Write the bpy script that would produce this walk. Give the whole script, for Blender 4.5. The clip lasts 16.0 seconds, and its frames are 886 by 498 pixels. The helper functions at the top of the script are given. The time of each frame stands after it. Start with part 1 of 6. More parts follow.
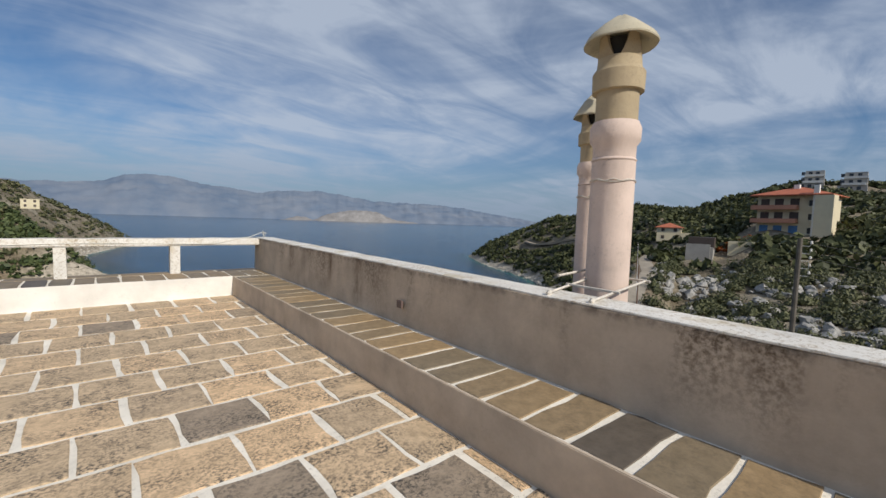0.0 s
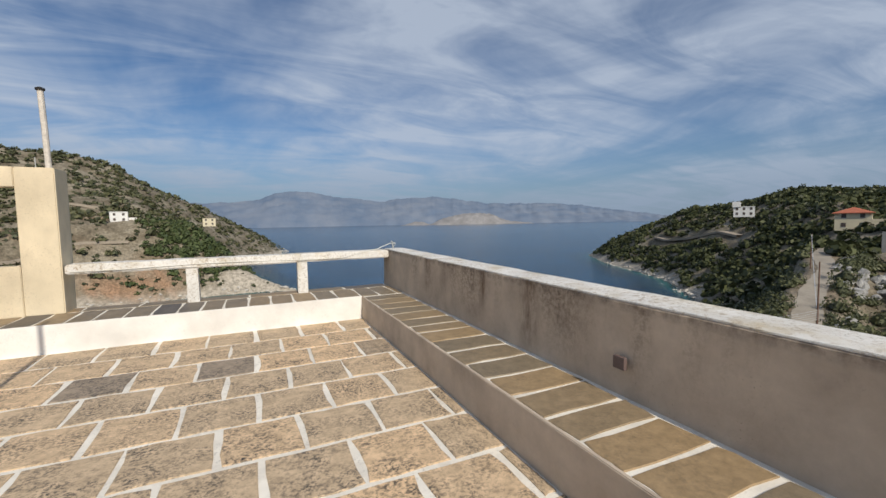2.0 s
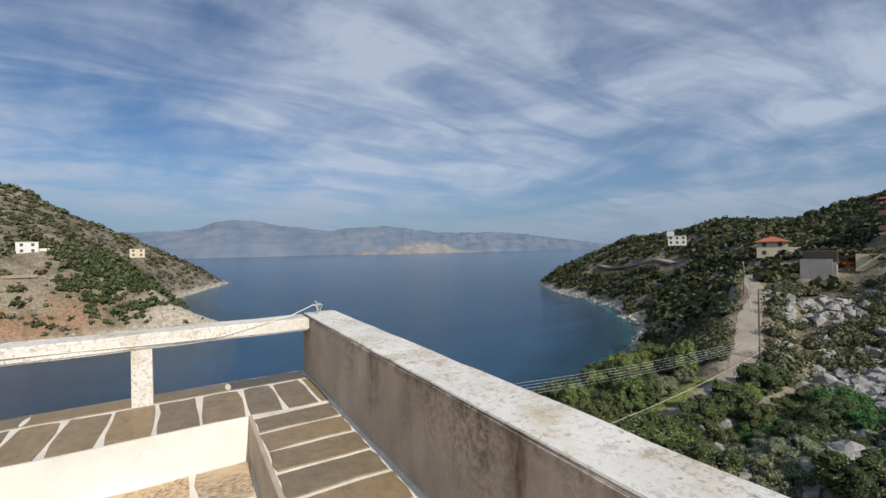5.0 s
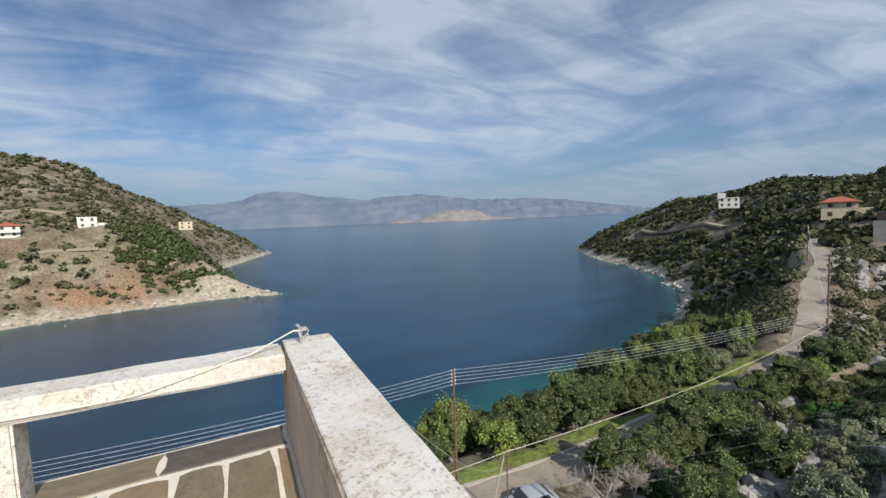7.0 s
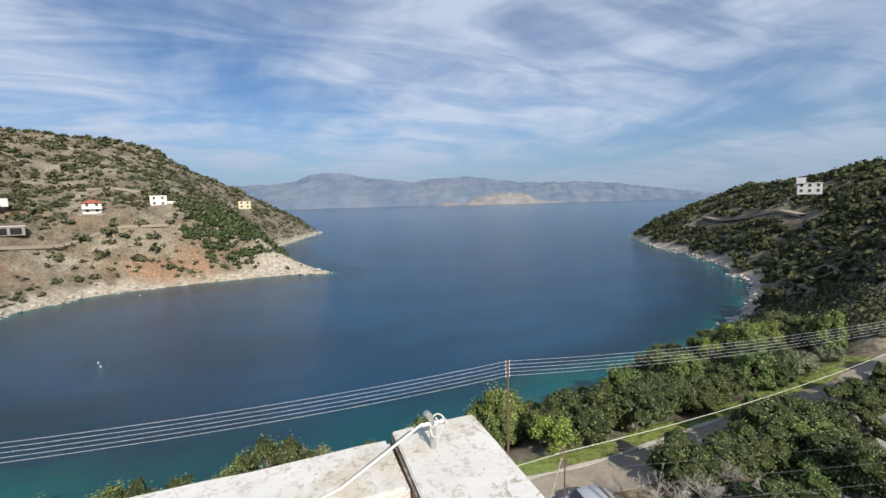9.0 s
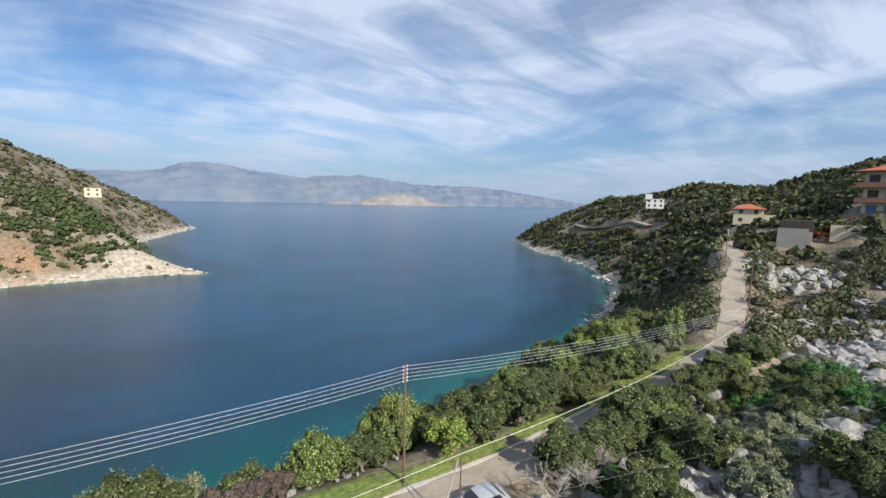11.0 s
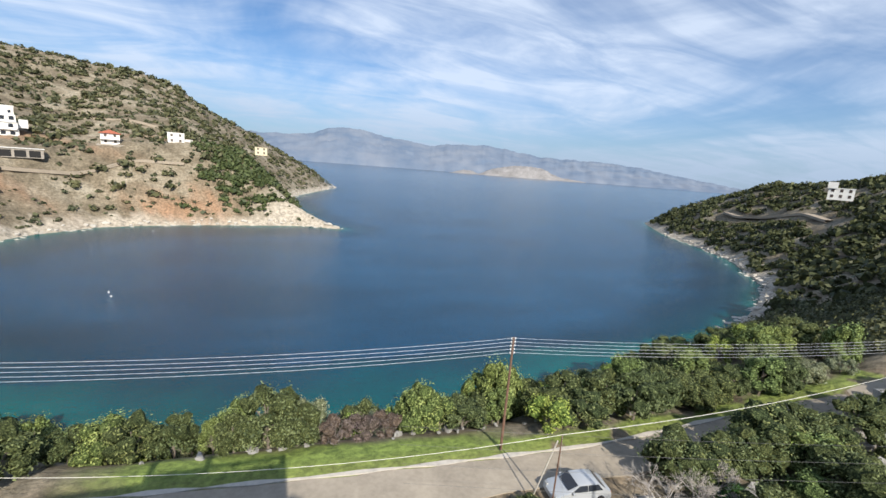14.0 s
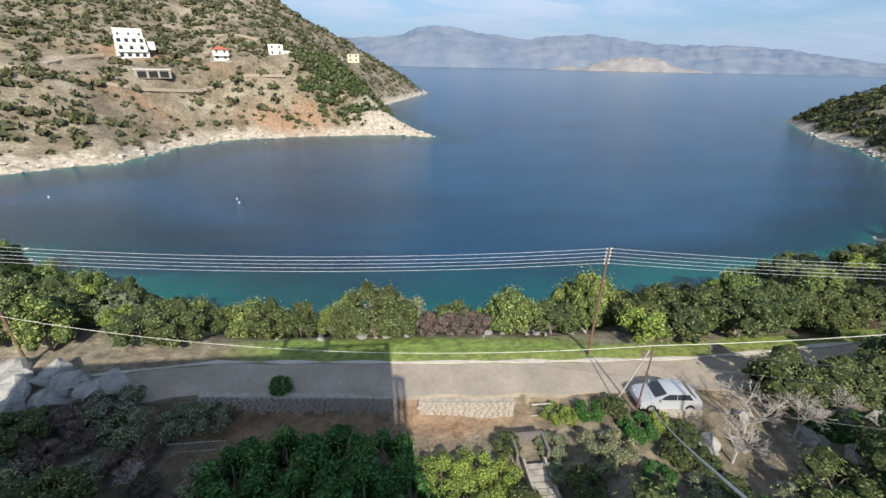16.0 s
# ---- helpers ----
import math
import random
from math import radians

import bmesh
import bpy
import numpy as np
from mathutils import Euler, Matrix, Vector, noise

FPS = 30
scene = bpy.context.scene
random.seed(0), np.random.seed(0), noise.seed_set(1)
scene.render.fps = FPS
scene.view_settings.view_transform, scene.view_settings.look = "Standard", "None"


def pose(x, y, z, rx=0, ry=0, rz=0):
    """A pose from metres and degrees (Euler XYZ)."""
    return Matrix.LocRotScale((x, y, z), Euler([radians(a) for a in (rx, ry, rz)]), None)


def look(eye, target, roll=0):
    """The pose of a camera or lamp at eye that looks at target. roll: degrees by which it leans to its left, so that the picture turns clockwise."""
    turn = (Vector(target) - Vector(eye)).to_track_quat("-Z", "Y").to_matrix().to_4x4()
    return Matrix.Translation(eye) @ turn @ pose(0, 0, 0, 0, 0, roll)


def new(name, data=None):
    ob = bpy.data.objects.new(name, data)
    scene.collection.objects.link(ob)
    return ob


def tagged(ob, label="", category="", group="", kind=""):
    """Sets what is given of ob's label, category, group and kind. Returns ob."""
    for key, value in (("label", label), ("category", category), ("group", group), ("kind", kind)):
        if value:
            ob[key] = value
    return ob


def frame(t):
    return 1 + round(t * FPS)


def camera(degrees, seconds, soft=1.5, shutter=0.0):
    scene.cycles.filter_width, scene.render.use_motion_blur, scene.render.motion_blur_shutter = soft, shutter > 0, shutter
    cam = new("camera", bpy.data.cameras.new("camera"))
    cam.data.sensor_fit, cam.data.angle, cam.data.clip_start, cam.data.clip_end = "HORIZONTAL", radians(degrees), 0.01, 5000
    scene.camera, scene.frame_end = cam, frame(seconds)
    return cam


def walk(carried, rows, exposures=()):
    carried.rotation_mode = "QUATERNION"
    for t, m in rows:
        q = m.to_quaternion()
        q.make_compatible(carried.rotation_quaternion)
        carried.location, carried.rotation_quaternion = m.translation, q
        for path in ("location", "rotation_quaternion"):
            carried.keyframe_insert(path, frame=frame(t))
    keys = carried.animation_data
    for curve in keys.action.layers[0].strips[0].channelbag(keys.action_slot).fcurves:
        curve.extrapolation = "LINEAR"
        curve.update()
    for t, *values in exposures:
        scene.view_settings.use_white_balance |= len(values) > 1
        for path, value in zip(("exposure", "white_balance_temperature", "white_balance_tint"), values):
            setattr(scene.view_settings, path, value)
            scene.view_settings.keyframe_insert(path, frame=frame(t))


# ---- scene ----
cam = camera(93.6, 16.0)
PATH = [
    (0, (0.714, 0.785, 1.433), (2.009, 2.303, 1.296), 1.9),
    (0.5, (0.892, 1.224, 1.436), (1.932, 2.923, 1.257), 0.7),
    (1, (1.005, 1.602, 1.418), (1.912, 3.376, 1.245), 0.0),
    (1.5, (1.094, 2.049, 1.446), (1.953, 3.848, 1.288), -0.5),
    (2, (1.153, 2.569, 1.442), (1.989, 4.381, 1.306), -1.0),
    (2.5, (1.201, 3.019, 1.467), (2.055, 4.824, 1.357), -1.4),
    (3, (1.234, 3.570, 1.504), (2.138, 5.353, 1.432), -1.3),
    (3.5, (1.328, 4.043, 1.524), (2.284, 5.799, 1.483), -1.6),
    (4, (1.557, 4.430, 1.556), (2.576, 6.151, 1.529), -1.4),
    (4.2, (1.652, 4.539, 1.552), (2.703, 6.241, 1.557), -1.1),
    (6.3, (3.031, 6.068, 1.824), (4.027, 7.800, 1.751), -2.4),
    (6.5, (3.041, 6.221, 1.817), (4.010, 7.968, 1.723), -2.4),
    (7, (3.061, 6.605, 1.813), (3.956, 8.387, 1.661), -2.3),
    (7.5, (3.113, 7.052, 1.795), (3.916, 8.873, 1.596), -1.9),
    (8, (3.098, 7.527, 1.754), (3.810, 9.382, 1.529), -1.7),
    (8.2, (3.076, 7.709, 1.782), (3.751, 9.577, 1.553), -1.6),
    (10.3, (2.944, 9.062, 1.854), (3.862, 10.826, 1.637), -0.3),
    (10.5, (2.936, 9.146, 1.859), (3.927, 10.869, 1.639), 0.2),
    (11, (2.933, 9.270, 1.876), (4.075, 10.896, 1.651), 1.2),
    (11.5, (2.902, 9.305, 1.893), (4.119, 10.874, 1.660), 2.1),
    (12, (2.846, 9.339, 1.865), (4.046, 10.919, 1.620), 3.1),
    (12.5, (2.818, 9.431, 1.822), (3.927, 11.074, 1.556), 3.8),
    (13, (2.838, 9.460, 1.758), (3.807, 11.185, 1.464), 4.3),
    (13.5, (2.963, 9.460, 1.733), (3.766, 11.261, 1.401), 4.5),
    (14, (2.930, 9.460, 1.711), (3.572, 11.315, 1.327), 4.4),
    (14.5, (2.918, 9.460, 1.704), (3.415, 11.342, 1.244), 3.8),
    (15, (2.859, 9.460, 1.687), (3.235, 11.342, 1.125), 3.1),
    (15.5, (2.878, 9.460, 1.633), (3.159, 11.317, 0.946), 2.2),
    (16, (2.955, 9.460, 1.608), (3.166, 11.272, 0.790), 1.1),
]
EXPOSURES = [(0, -0.2), (4, -0.14), (7, 0.02), (8.2, 0.08), (10.5, 0.42), (16, 0.54)]
walk(cam, [(t, look(eye, target, roll)) for t, eye, target, roll in PATH], EXPOSURES)

# ---- light ----
SUN_EL, SUN_AZ = 36.0, 3.5
world = bpy.data.worlds.new("world")
scene.world = world
world.use_nodes = True


def build_world():
    nt = world.node_tree
    nt.nodes.clear()
    N, L = nt.nodes.new, nt.links.new
    out, bg = N("ShaderNodeOutputWorld"), N("ShaderNodeBackground")
    sky = N("ShaderNodeTexSky")
    sky.sky_type = "NISHITA"
    sky.sun_disc = False
    sky.sun_elevation = radians(SUN_EL)
    sky.sun_rotation = radians(180 - SUN_AZ)
    sky.air_density, sky.dust_density, sky.ozone_density = 1.0, 0.4, 3.0
    tc, sep = N("ShaderNodeTexCoord"), N("ShaderNodeSeparateXYZ")
    L(tc.outputs["Generated"], sep.inputs[0])
    zc = N("ShaderNodeMath"); zc.operation = "MAXIMUM"; zc.inputs[1].default_value = 0.0
    L(sep.outputs[2], zc.inputs[0])
    za = N("ShaderNodeMath"); za.operation = "ADD"; za.inputs[1].default_value = 0.16
    L(zc.outputs[0], za.inputs[0])
    comb = N("ShaderNodeCombineXYZ")
    for i in (0, 1):
        dv = N("ShaderNodeMath"); dv.operation = "DIVIDE"
        L(sep.outputs[i], dv.inputs[0]); L(za.outputs[0], dv.inputs[1]); L(dv.outputs[0], comb.inputs[i])
    def cloud(scale, stretch, turn, lo, hi, detail, dist):
        mp = N("ShaderNodeMapping"); mp.inputs["Rotation"].default_value = (0, 0, radians(turn))
        mp.inputs["Scale"].default_value = (1, stretch, 1)
        L(comb.outputs[0], mp.inputs[0])
        no = N("ShaderNodeTexNoise"); no.inputs["Scale"].default_value = scale
        no.inputs["Detail"].default_value = detail; no.inputs["Roughness"].default_value = 0.58
        no.inputs["Distortion"].default_value = dist
        L(mp.outputs[0], no.inputs[0])
        mr = N("ShaderNodeMapRange"); mr.interpolation_type = "SMOOTHSTEP"
        mr.inputs[1].default_value, mr.inputs[2].default_value = lo, hi
        L(no.outputs[0], mr.inputs[0])
        return mr.outputs[0]
    a = cloud(0.6, 0.6, 25, 0.28, 0.62, 6, 0.5)
    b = cloud(1.1, 2.4, 35, 0.25, 0.75, 10, 0.8)
    m = N("ShaderNodeMath"); m.operation = "MULTIPLY"
    L(a, m.inputs[0]); L(b, m.inputs[1])
    ad = N("ShaderNodeMath"); ad.operation = "MULTIPLY_ADD"; ad.inputs[1].default_value = 0.3
    L(a, ad.inputs[0]); L(m.outputs[0], ad.inputs[2])
    # the veil of cirrus thickens between the two headlands
    east = N("ShaderNodeMath"); east.operation = "MULTIPLY_ADD"
    east.inputs[1].default_value, east.inputs[2].default_value = 0.26, -0.08
    both = N("ShaderNodeMath"); both.operation = "MULTIPLY"
    L(sep.outputs[0], both.inputs[0]); L(sep.outputs[1], both.inputs[1])
    L(both.outputs[0], east.inputs[0])
    veil = N("ShaderNodeMath"); veil.operation = "ADD"
    L(ad.outputs[0], veil.inputs[0]); L(east.outputs[0], veil.inputs[1])
    cl = N("ShaderNodeClamp"); cl.inputs[2].default_value = 0.85
    L(veil.outputs[0], cl.inputs[0])
    mix = N("ShaderNodeMix"); mix.data_type = "RGBA"
    blue = N("ShaderNodeMix"); blue.data_type, blue.blend_type = "RGBA", "MULTIPLY"
    blue.inputs[0].default_value = 1.0
    blue.inputs[7].default_value = (0.74, 0.97, 1.19, 1)
    L(sky.outputs[0], blue.inputs[6])
    L(cl.outputs[0], mix.inputs[0]); L(blue.outputs[2], mix.inputs[6])
    mix.inputs[7].default_value = (CLOUD[0], CLOUD[1], CLOUD[2], 1)
    hz = N("ShaderNodeMapRange"); hz.interpolation_type = "SMOOTHSTEP"
    hz.inputs[1].default_value, hz.inputs[2].default_value = 0.0, 0.2
    hz.inputs[3].default_value, hz.inputs[4].default_value = 0.75, 0.0
    L(zc.outputs[0], hz.inputs[0])
    haze = N("ShaderNodeMix"); haze.data_type = "RGBA"
    L(hz.outputs[0], haze.inputs[0]); L(mix.outputs[2], haze.inputs[6])
    haze.inputs[7].default_value = (3.4, 4.6, 6.4, 1)
    L(haze.outputs[2], bg.inputs[0])
    bg.inputs[1].default_value = SKY
    L(bg.outputs[0], out.inputs[0])


SKY, CLOUD = 0.07, (7.5, 8.6, 10.4)
build_world()
sun = new("sun", bpy.data.lights.new("sun", "SUN"))
sun.data.energy, sun.data.angle, sun.data.color = 4.3, radians(0.55), (1.0, 0.93, 0.82)
SX, SY = math.sin(radians(SUN_AZ)), -math.cos(radians(SUN_AZ))
sun.matrix_world = look((SX * 50, SY * 50, 50 * math.tan(radians(SUN_EL))), (0, 0, 0))

# ---- land ----
SEA = -31.0
OX, OY = 3.0, 9.0
COAST = [(-150, 132), (-165, 100), (-110, 80), (-66, 84), (-58, 79), (-45, 68), (-29, 58), (-8, 52), (20, 51), (38, 54), (48, 59), (62, 63), (76, 66), (94, 73), (128, 89), (157, 107), (191, 144), (211, 180), (231, 223), (271, 281), (330, 300), (700, 0), (4500, -1500), (4500, 4500), (-3000, 4500), (-900, 1100), (-90, 700), (10, 590), (40, 521), (-12, 353), (3, 269), (8, 232), (21, 212), (3, 219), (-24, 216), (-49, 212), (-71, 203), (-84, 183), (-90, 160), (-104, 152), (-113, 144)]
SKYLINE = [(-40, 3.5, 230), (0, 4.4, 250), (6.6, 4.9, 280), (10, 4.6, 290), (12.4, 3.6, 300), (15, 2.8, 310), (18, 2.0, 320), (23.3, 2.2, 330), (29.4, 1.2, 330), (36.2, -0.4, 330), (40.4, -2.0, 340), (43.4, -3.3, 350), (46, -5.0, 380), (86, -3.5, 510), (89.7, -1.4, 450), (95.2, 1.7, 430), (99.7, 4.0, 400), (102.6, 5.7, 400), (108, 7.4, 400), (113, 7.8, 400), (121, 8.2, 400), (140, 7.5, 380), (180, 4.0, 300)]


def coast_distance(x, y):
    """Metres from the shore, positive on land."""
    p = np.stack([x, y], -1)
    best, inside = np.full(x.shape, 1e9), np.zeros(x.shape, bool)
    for (ax, ay), (bx, by) in zip(COAST, COAST[1:] + COAST[:1]):
        d = np.array([bx - ax, by - ay], float)
        t = np.clip(((p - (ax, ay)) @ d) / (d @ d), 0, 1)
        best = np.minimum(best, np.hypot(x - ax - t * d[0], y - ay - t * d[1]))
        if ay != by:
            inside ^= ((ay > y) != (by > y)) & (x < ax + (y - ay) * (bx - ax) / (by - ay))
    return np.where(inside, -best, best)


def waves(x, y, size, seed):
    """Smooth bumps of about that size, between -1 and 1."""
    out, r = 0 * x, random.Random(seed)
    for _ in range(9):
        a, k, f = r.uniform(0, 6.28), 6.28 / (size * r.uniform(0.6, 1.8)), r.uniform(0, 6.28)
        out = out + np.sin(k * (x * math.cos(a) + y * math.sin(a)) + f)
    return out / 4.5


# the road: x, y, z of its middle
ROAD = [(-60, 24, -20), (-35, 32.5, -19.6), (-10.9, 34.2, -19.2), (3.3, 32.7, -19), (14.5, 31.9, -19), (25.3, 31.3, -19), (35.6, 31.3, -18.6), (44.5, 30.6, -17.5), (50, 29.4, -16), (58.3, 28.8, -14.2), (65.5, 31, -12.6), (80.8, 37, -10.5), (97.8, 41.9, -8.8), (113, 49.8, -7.5), (124, 53, -6.5)]


def road_at(x, y):
    """Distance from the road's middle line, and its height there."""
    best, high = np.full(x.shape, 1e9), np.zeros(x.shape)
    for (ax, ay, az), (bx, by, bz) in zip(ROAD, ROAD[1:]):
        dx, dy = bx - ax, by - ay
        t = np.clip(((x - ax) * dx + (y - ay) * dy) / (dx * dx + dy * dy), 0, 1)
        d = np.hypot(x - ax - t * dx, y - ay - t * dy)
        high = np.where(d < best, az + t * (bz - az), high)
        best = np.minimum(best, d)
    return best, high


def land_height(x, y):
    x, y = np.asarray(x, float), np.asarray(y, float)
    d = coast_distance(x, y)
    dx, dy = x - OX, y - OY
    r, a = np.hypot(dx, dy), np.degrees(np.arctan2(dy, dx))
    a = np.where(a < -90, a + 360, a)
    sk = np.array(SKYLINE)
    el, rt = np.interp(a, sk[:, 0], sk[:, 1]), np.interp(a, sk[:, 0], sk[:, 2])
    zt = 1.7 + rt * np.tan(np.radians(el))
    t = np.clip((r - 45) / (rt - 45), 0, 3)
    left = np.clip((a - 60) / 30, 0, 1)
    power = 0.65 + 0.45 * np.clip((31 - a) / 19, 0, 1) + 0.25 * left + 1.6 * np.clip((a - 95) / 17, 0, 1)
    rise = -19.5 + (zt + 19.5) * np.where(t < 1, np.clip(t, 0, 1) ** power, 1 - 0.45 * np.clip(t - 1, 0, 9) ** 1.2)
    # the stony bank to the right of the house
    rise = rise + 4.0 * np.clip((x - 22) / 22, 0, 1) * np.clip((29 - y) / 12, 0, 1) * np.clip((75 - r) / 25, 0, 1)
    rise = rise - 1.0 * np.clip((15 - np.abs(x)) / 2.5, 0, 1) * (y < np.interp(x, [p[0] for p in ROAD], [p[1] for p in ROAD]))
    steep = 0.62 + 0.35 * np.clip((y - 180) / 60, 0, 1) * np.clip((60 - x) / 60, 0, 1) + 0.3 * np.clip((110 - y) / 30, 0, 1) * np.clip((70 - x) / 30, 0, 1)
    shore = SEA + np.where(d > 0, 0.25 + steep * d, 0.35 * d)
    shore = np.where(d > 500, SEA + 150, shore)
    k = 2.5
    h = np.clip(0.5 + 0.5 * (rise - shore) / k, 0, 1)
    z = rise * (1 - h) + shore * h - k * h * (1 - h)
    z = np.where(d > 0, z, np.maximum(shore, SEA - 9))
    rough = np.clip(d / 12, 0, 1) * np.clip((r - 60) / 60, 0, 1)
    z = z + rough * (2.2 * waves(x, y, 45, 3) * np.clip(r / 250, 0, 1) + 0.7 * waves(x, y, 13, 4))
    z = z + np.clip((d + 1) / 4, 0, 1) * np.clip((r - 30) / 20, 0, 1) * 0.3 * waves(x, y, 5, 5)
    rd, rz = road_at(x, y)
    near = np.clip((15 - np.abs(x)) / 2.5, 0, 1) * (y < np.interp(x, [p[0] for p in ROAD], [p[1] for p in ROAD]))
    b = near * np.clip((rd - 1.5) / 0.4, 0, 1) + (1 - near) * np.clip((rd - 2.4) / 5.0, 0, 1)
    b = b * b * (3 - 2 * b)
    z = rz * (1 - b) + z * b
    return np.where(r > 3000, np.minimum(z, SEA - 4), z)


def ground_at(x, y):
    return float(land_height(np.array([x]), np.array([y]))[0])


# ---- materials ----
def material(name, rough=0.8, metal=0.0):
    m = bpy.data.materials.new(name)
    m.use_nodes = True
    b = m.node_tree.nodes["Principled BSDF"]
    b.inputs["Roughness"].default_value, b.inputs["Metallic"].default_value = rough, metal
    return m, m.node_tree, b


def noise_node(nt, scale, detail=4, rough=0.55, space="Object", stretch=(1, 1, 1), dist=0.0):
    tc, mp, no = nt.nodes.new("ShaderNodeTexCoord"), nt.nodes.new("ShaderNodeMapping"), nt.nodes.new("ShaderNodeTexNoise")
    mp.inputs["Scale"].default_value = stretch
    no.inputs["Scale"].default_value, no.inputs["Detail"].default_value, no.inputs["Roughness"].default_value = scale, detail, rough
    no.inputs["Distortion"].default_value = dist
    nt.links.new(tc.outputs[space], mp.inputs[0])
    nt.links.new(mp.outputs[0], no.inputs[0])
    return no.outputs[0]


def ramp(nt, fac, stops):
    r = nt.nodes.new("ShaderNodeValToRGB")
    while len(r.color_ramp.elements) < len(stops):
        r.color_ramp.elements.new(0.5)
    for e, (p, c) in zip(r.color_ramp.elements, stops):
        e.position, e.color = p, (*c, 1)
    nt.links.new(fac, r.inputs[0])
    return r.outputs[0]


def mixed(nt, fac, a, b, mode="MIX"):
    m = nt.nodes.new("ShaderNodeMix")
    m.data_type, m.blend_type = "RGBA", mode
    for i, v in ((0, fac), (6, a), (7, b)):
        if isinstance(v, (int, float)):
            m.inputs[i].default_value = v
        elif isinstance(v, tuple):
            m.inputs[i].default_value = (*v, 1)
        else:
            nt.links.new(v, m.inputs[i])
    return m.outputs[2]


def bump(nt, b, height, strength=0.4, distance=0.01):
    n = nt.nodes.new("ShaderNodeBump")
    n.inputs["Strength"].default_value, n.inputs["Distance"].default_value = strength, distance
    nt.links.new(height, n.inputs["Height"])
    nt.links.new(n.outputs[0], b.inputs["Normal"])


def simple(name, col, rough=0.8, metal=0.0, vary=0.25, scale=6.0, bumps=0.2, dist=0.004):
    m, nt, b = material(name, rough, metal)
    lo, hi = tuple(c * (1 - vary) for c in col), tuple(min(1, c * (1 + vary)) for c in col)
    c1 = ramp(nt, noise_node(nt, scale, 6), [(0.3, lo), (0.7, hi)])
    c2 = mixed(nt, 0.3, c1, ramp(nt, noise_node(nt, scale * 9, 4), [(0.35, lo), (0.65, hi)]))
    nt.links.new(c2, b.inputs["Base Color"])
    if bumps:
        bump(nt, b, noise_node(nt, scale * 12, 4), bumps, dist)
    return m


def part(name, bm, mat, parent=None, label=""):
    me = bpy.data.meshes.new(name)
    bmesh.ops.recalc_face_normals(bm, faces=bm.faces)
    bm.to_mesh(me)
    bm.free()
    if mat:
        me.materials.append(mat)
    ob = new(name, me)
    if parent:
        ob.parent = parent
    return tagged(ob, label)


def add_box(bm, x0, x1, y0, y1, z0, z1, bev=0.0):
    v = [bm.verts.new((x, y, z)) for z in (z0, z1) for x, y in ((x0, y0), (x1, y0), (x1, y1), (x0, y1))]
    fs = [bm.faces.new([v[i] for i in f]) for f in ((3, 2, 1, 0), (4, 5, 6, 7), (0, 1, 5, 4), (1, 2, 6, 5), (2, 3, 7, 6), (3, 0, 4, 7))]
    if bev:
        es = list({e for f in fs for e in f.edges})
        bmesh.ops.bevel(bm, geom=es, offset=bev, segments=2, affect="EDGES", profile=0.6)


def box(name, mat, x0, x1, y0, y1, z0, z1, bev=0.0, parent=None, label=""):
    bm = bmesh.new()
    add_box(bm, x0, x1, y0, y1, z0, z1, bev)
    return part(name, bm, mat, parent, label)

def tile_material(name, light, dark, odd, speck, rough=0.8):
    """Stone slabs, each of its own tone, with lichen specks."""
    m, nt, b = material(name, rough)
    info = nt.nodes.new("ShaderNodeObjectInfo")
    base = ramp(nt, info.outputs["Random"], [(0.0, light), (0.6, dark), (0.91, dark), (0.94, odd)])
    rnd = nt.nodes.new("ShaderNodeVectorMath")
    rnd.operation = "SCALE"
    tc = nt.nodes.new("ShaderNodeTexCoord")
    add = nt.nodes.new("ShaderNodeVectorMath")
    add.operation = "ADD"
    nt.links.new(info.outputs["Location"], add.inputs[0])
    nt.links.new(tc.outputs["Object"], add.inputs[1])
    def ns(scale, detail, rough_):
        n = nt.nodes.new("ShaderNodeTexNoise")
        n.inputs["Scale"].default_value, n.inputs["Detail"].default_value, n.inputs["Roughness"].default_value = scale, detail, rough_
        nt.links.new(add.outputs[0], n.inputs[0])
        return n.outputs[0]
    patch = ramp(nt, ns(3.0, 6, 0.65), [(0.36, (0.05, 0.05, 0.05)), (0.62, (1, 1, 1))])
    fine = ramp(nt, ns(42, 7, 0.75), [(0.47, (0, 0, 0)), (0.57, (1, 1, 1))])
    mid = ramp(nt, ns(11, 6, 0.65), [(0.3, (0.72, 0.7, 0.66)), (0.7, (1.15, 1.12, 1.08))])
    col = mixed(nt, 1.0, base, mid, "MULTIPLY")
    k = mixed(nt, 1.0, patch, fine, "MULTIPLY")
    kk = nt.nodes.new("ShaderNodeMath"); kk.operation = "MULTIPLY"; kk.inputs[1].default_value = speck
    sepc = nt.nodes.new("ShaderNodeSeparateColor")
    nt.links.new(k, sepc.inputs[0]); nt.links.new(sepc.outputs[0], kk.inputs[0])
    col = mixed(nt, kk.outputs[0], col, (0.05, 0.045, 0.04))
    nt.links.new(col, b.inputs["Base Color"])
    bump(nt, b, ns(28, 6, 0.65), 0.5, 0.006)
    return m


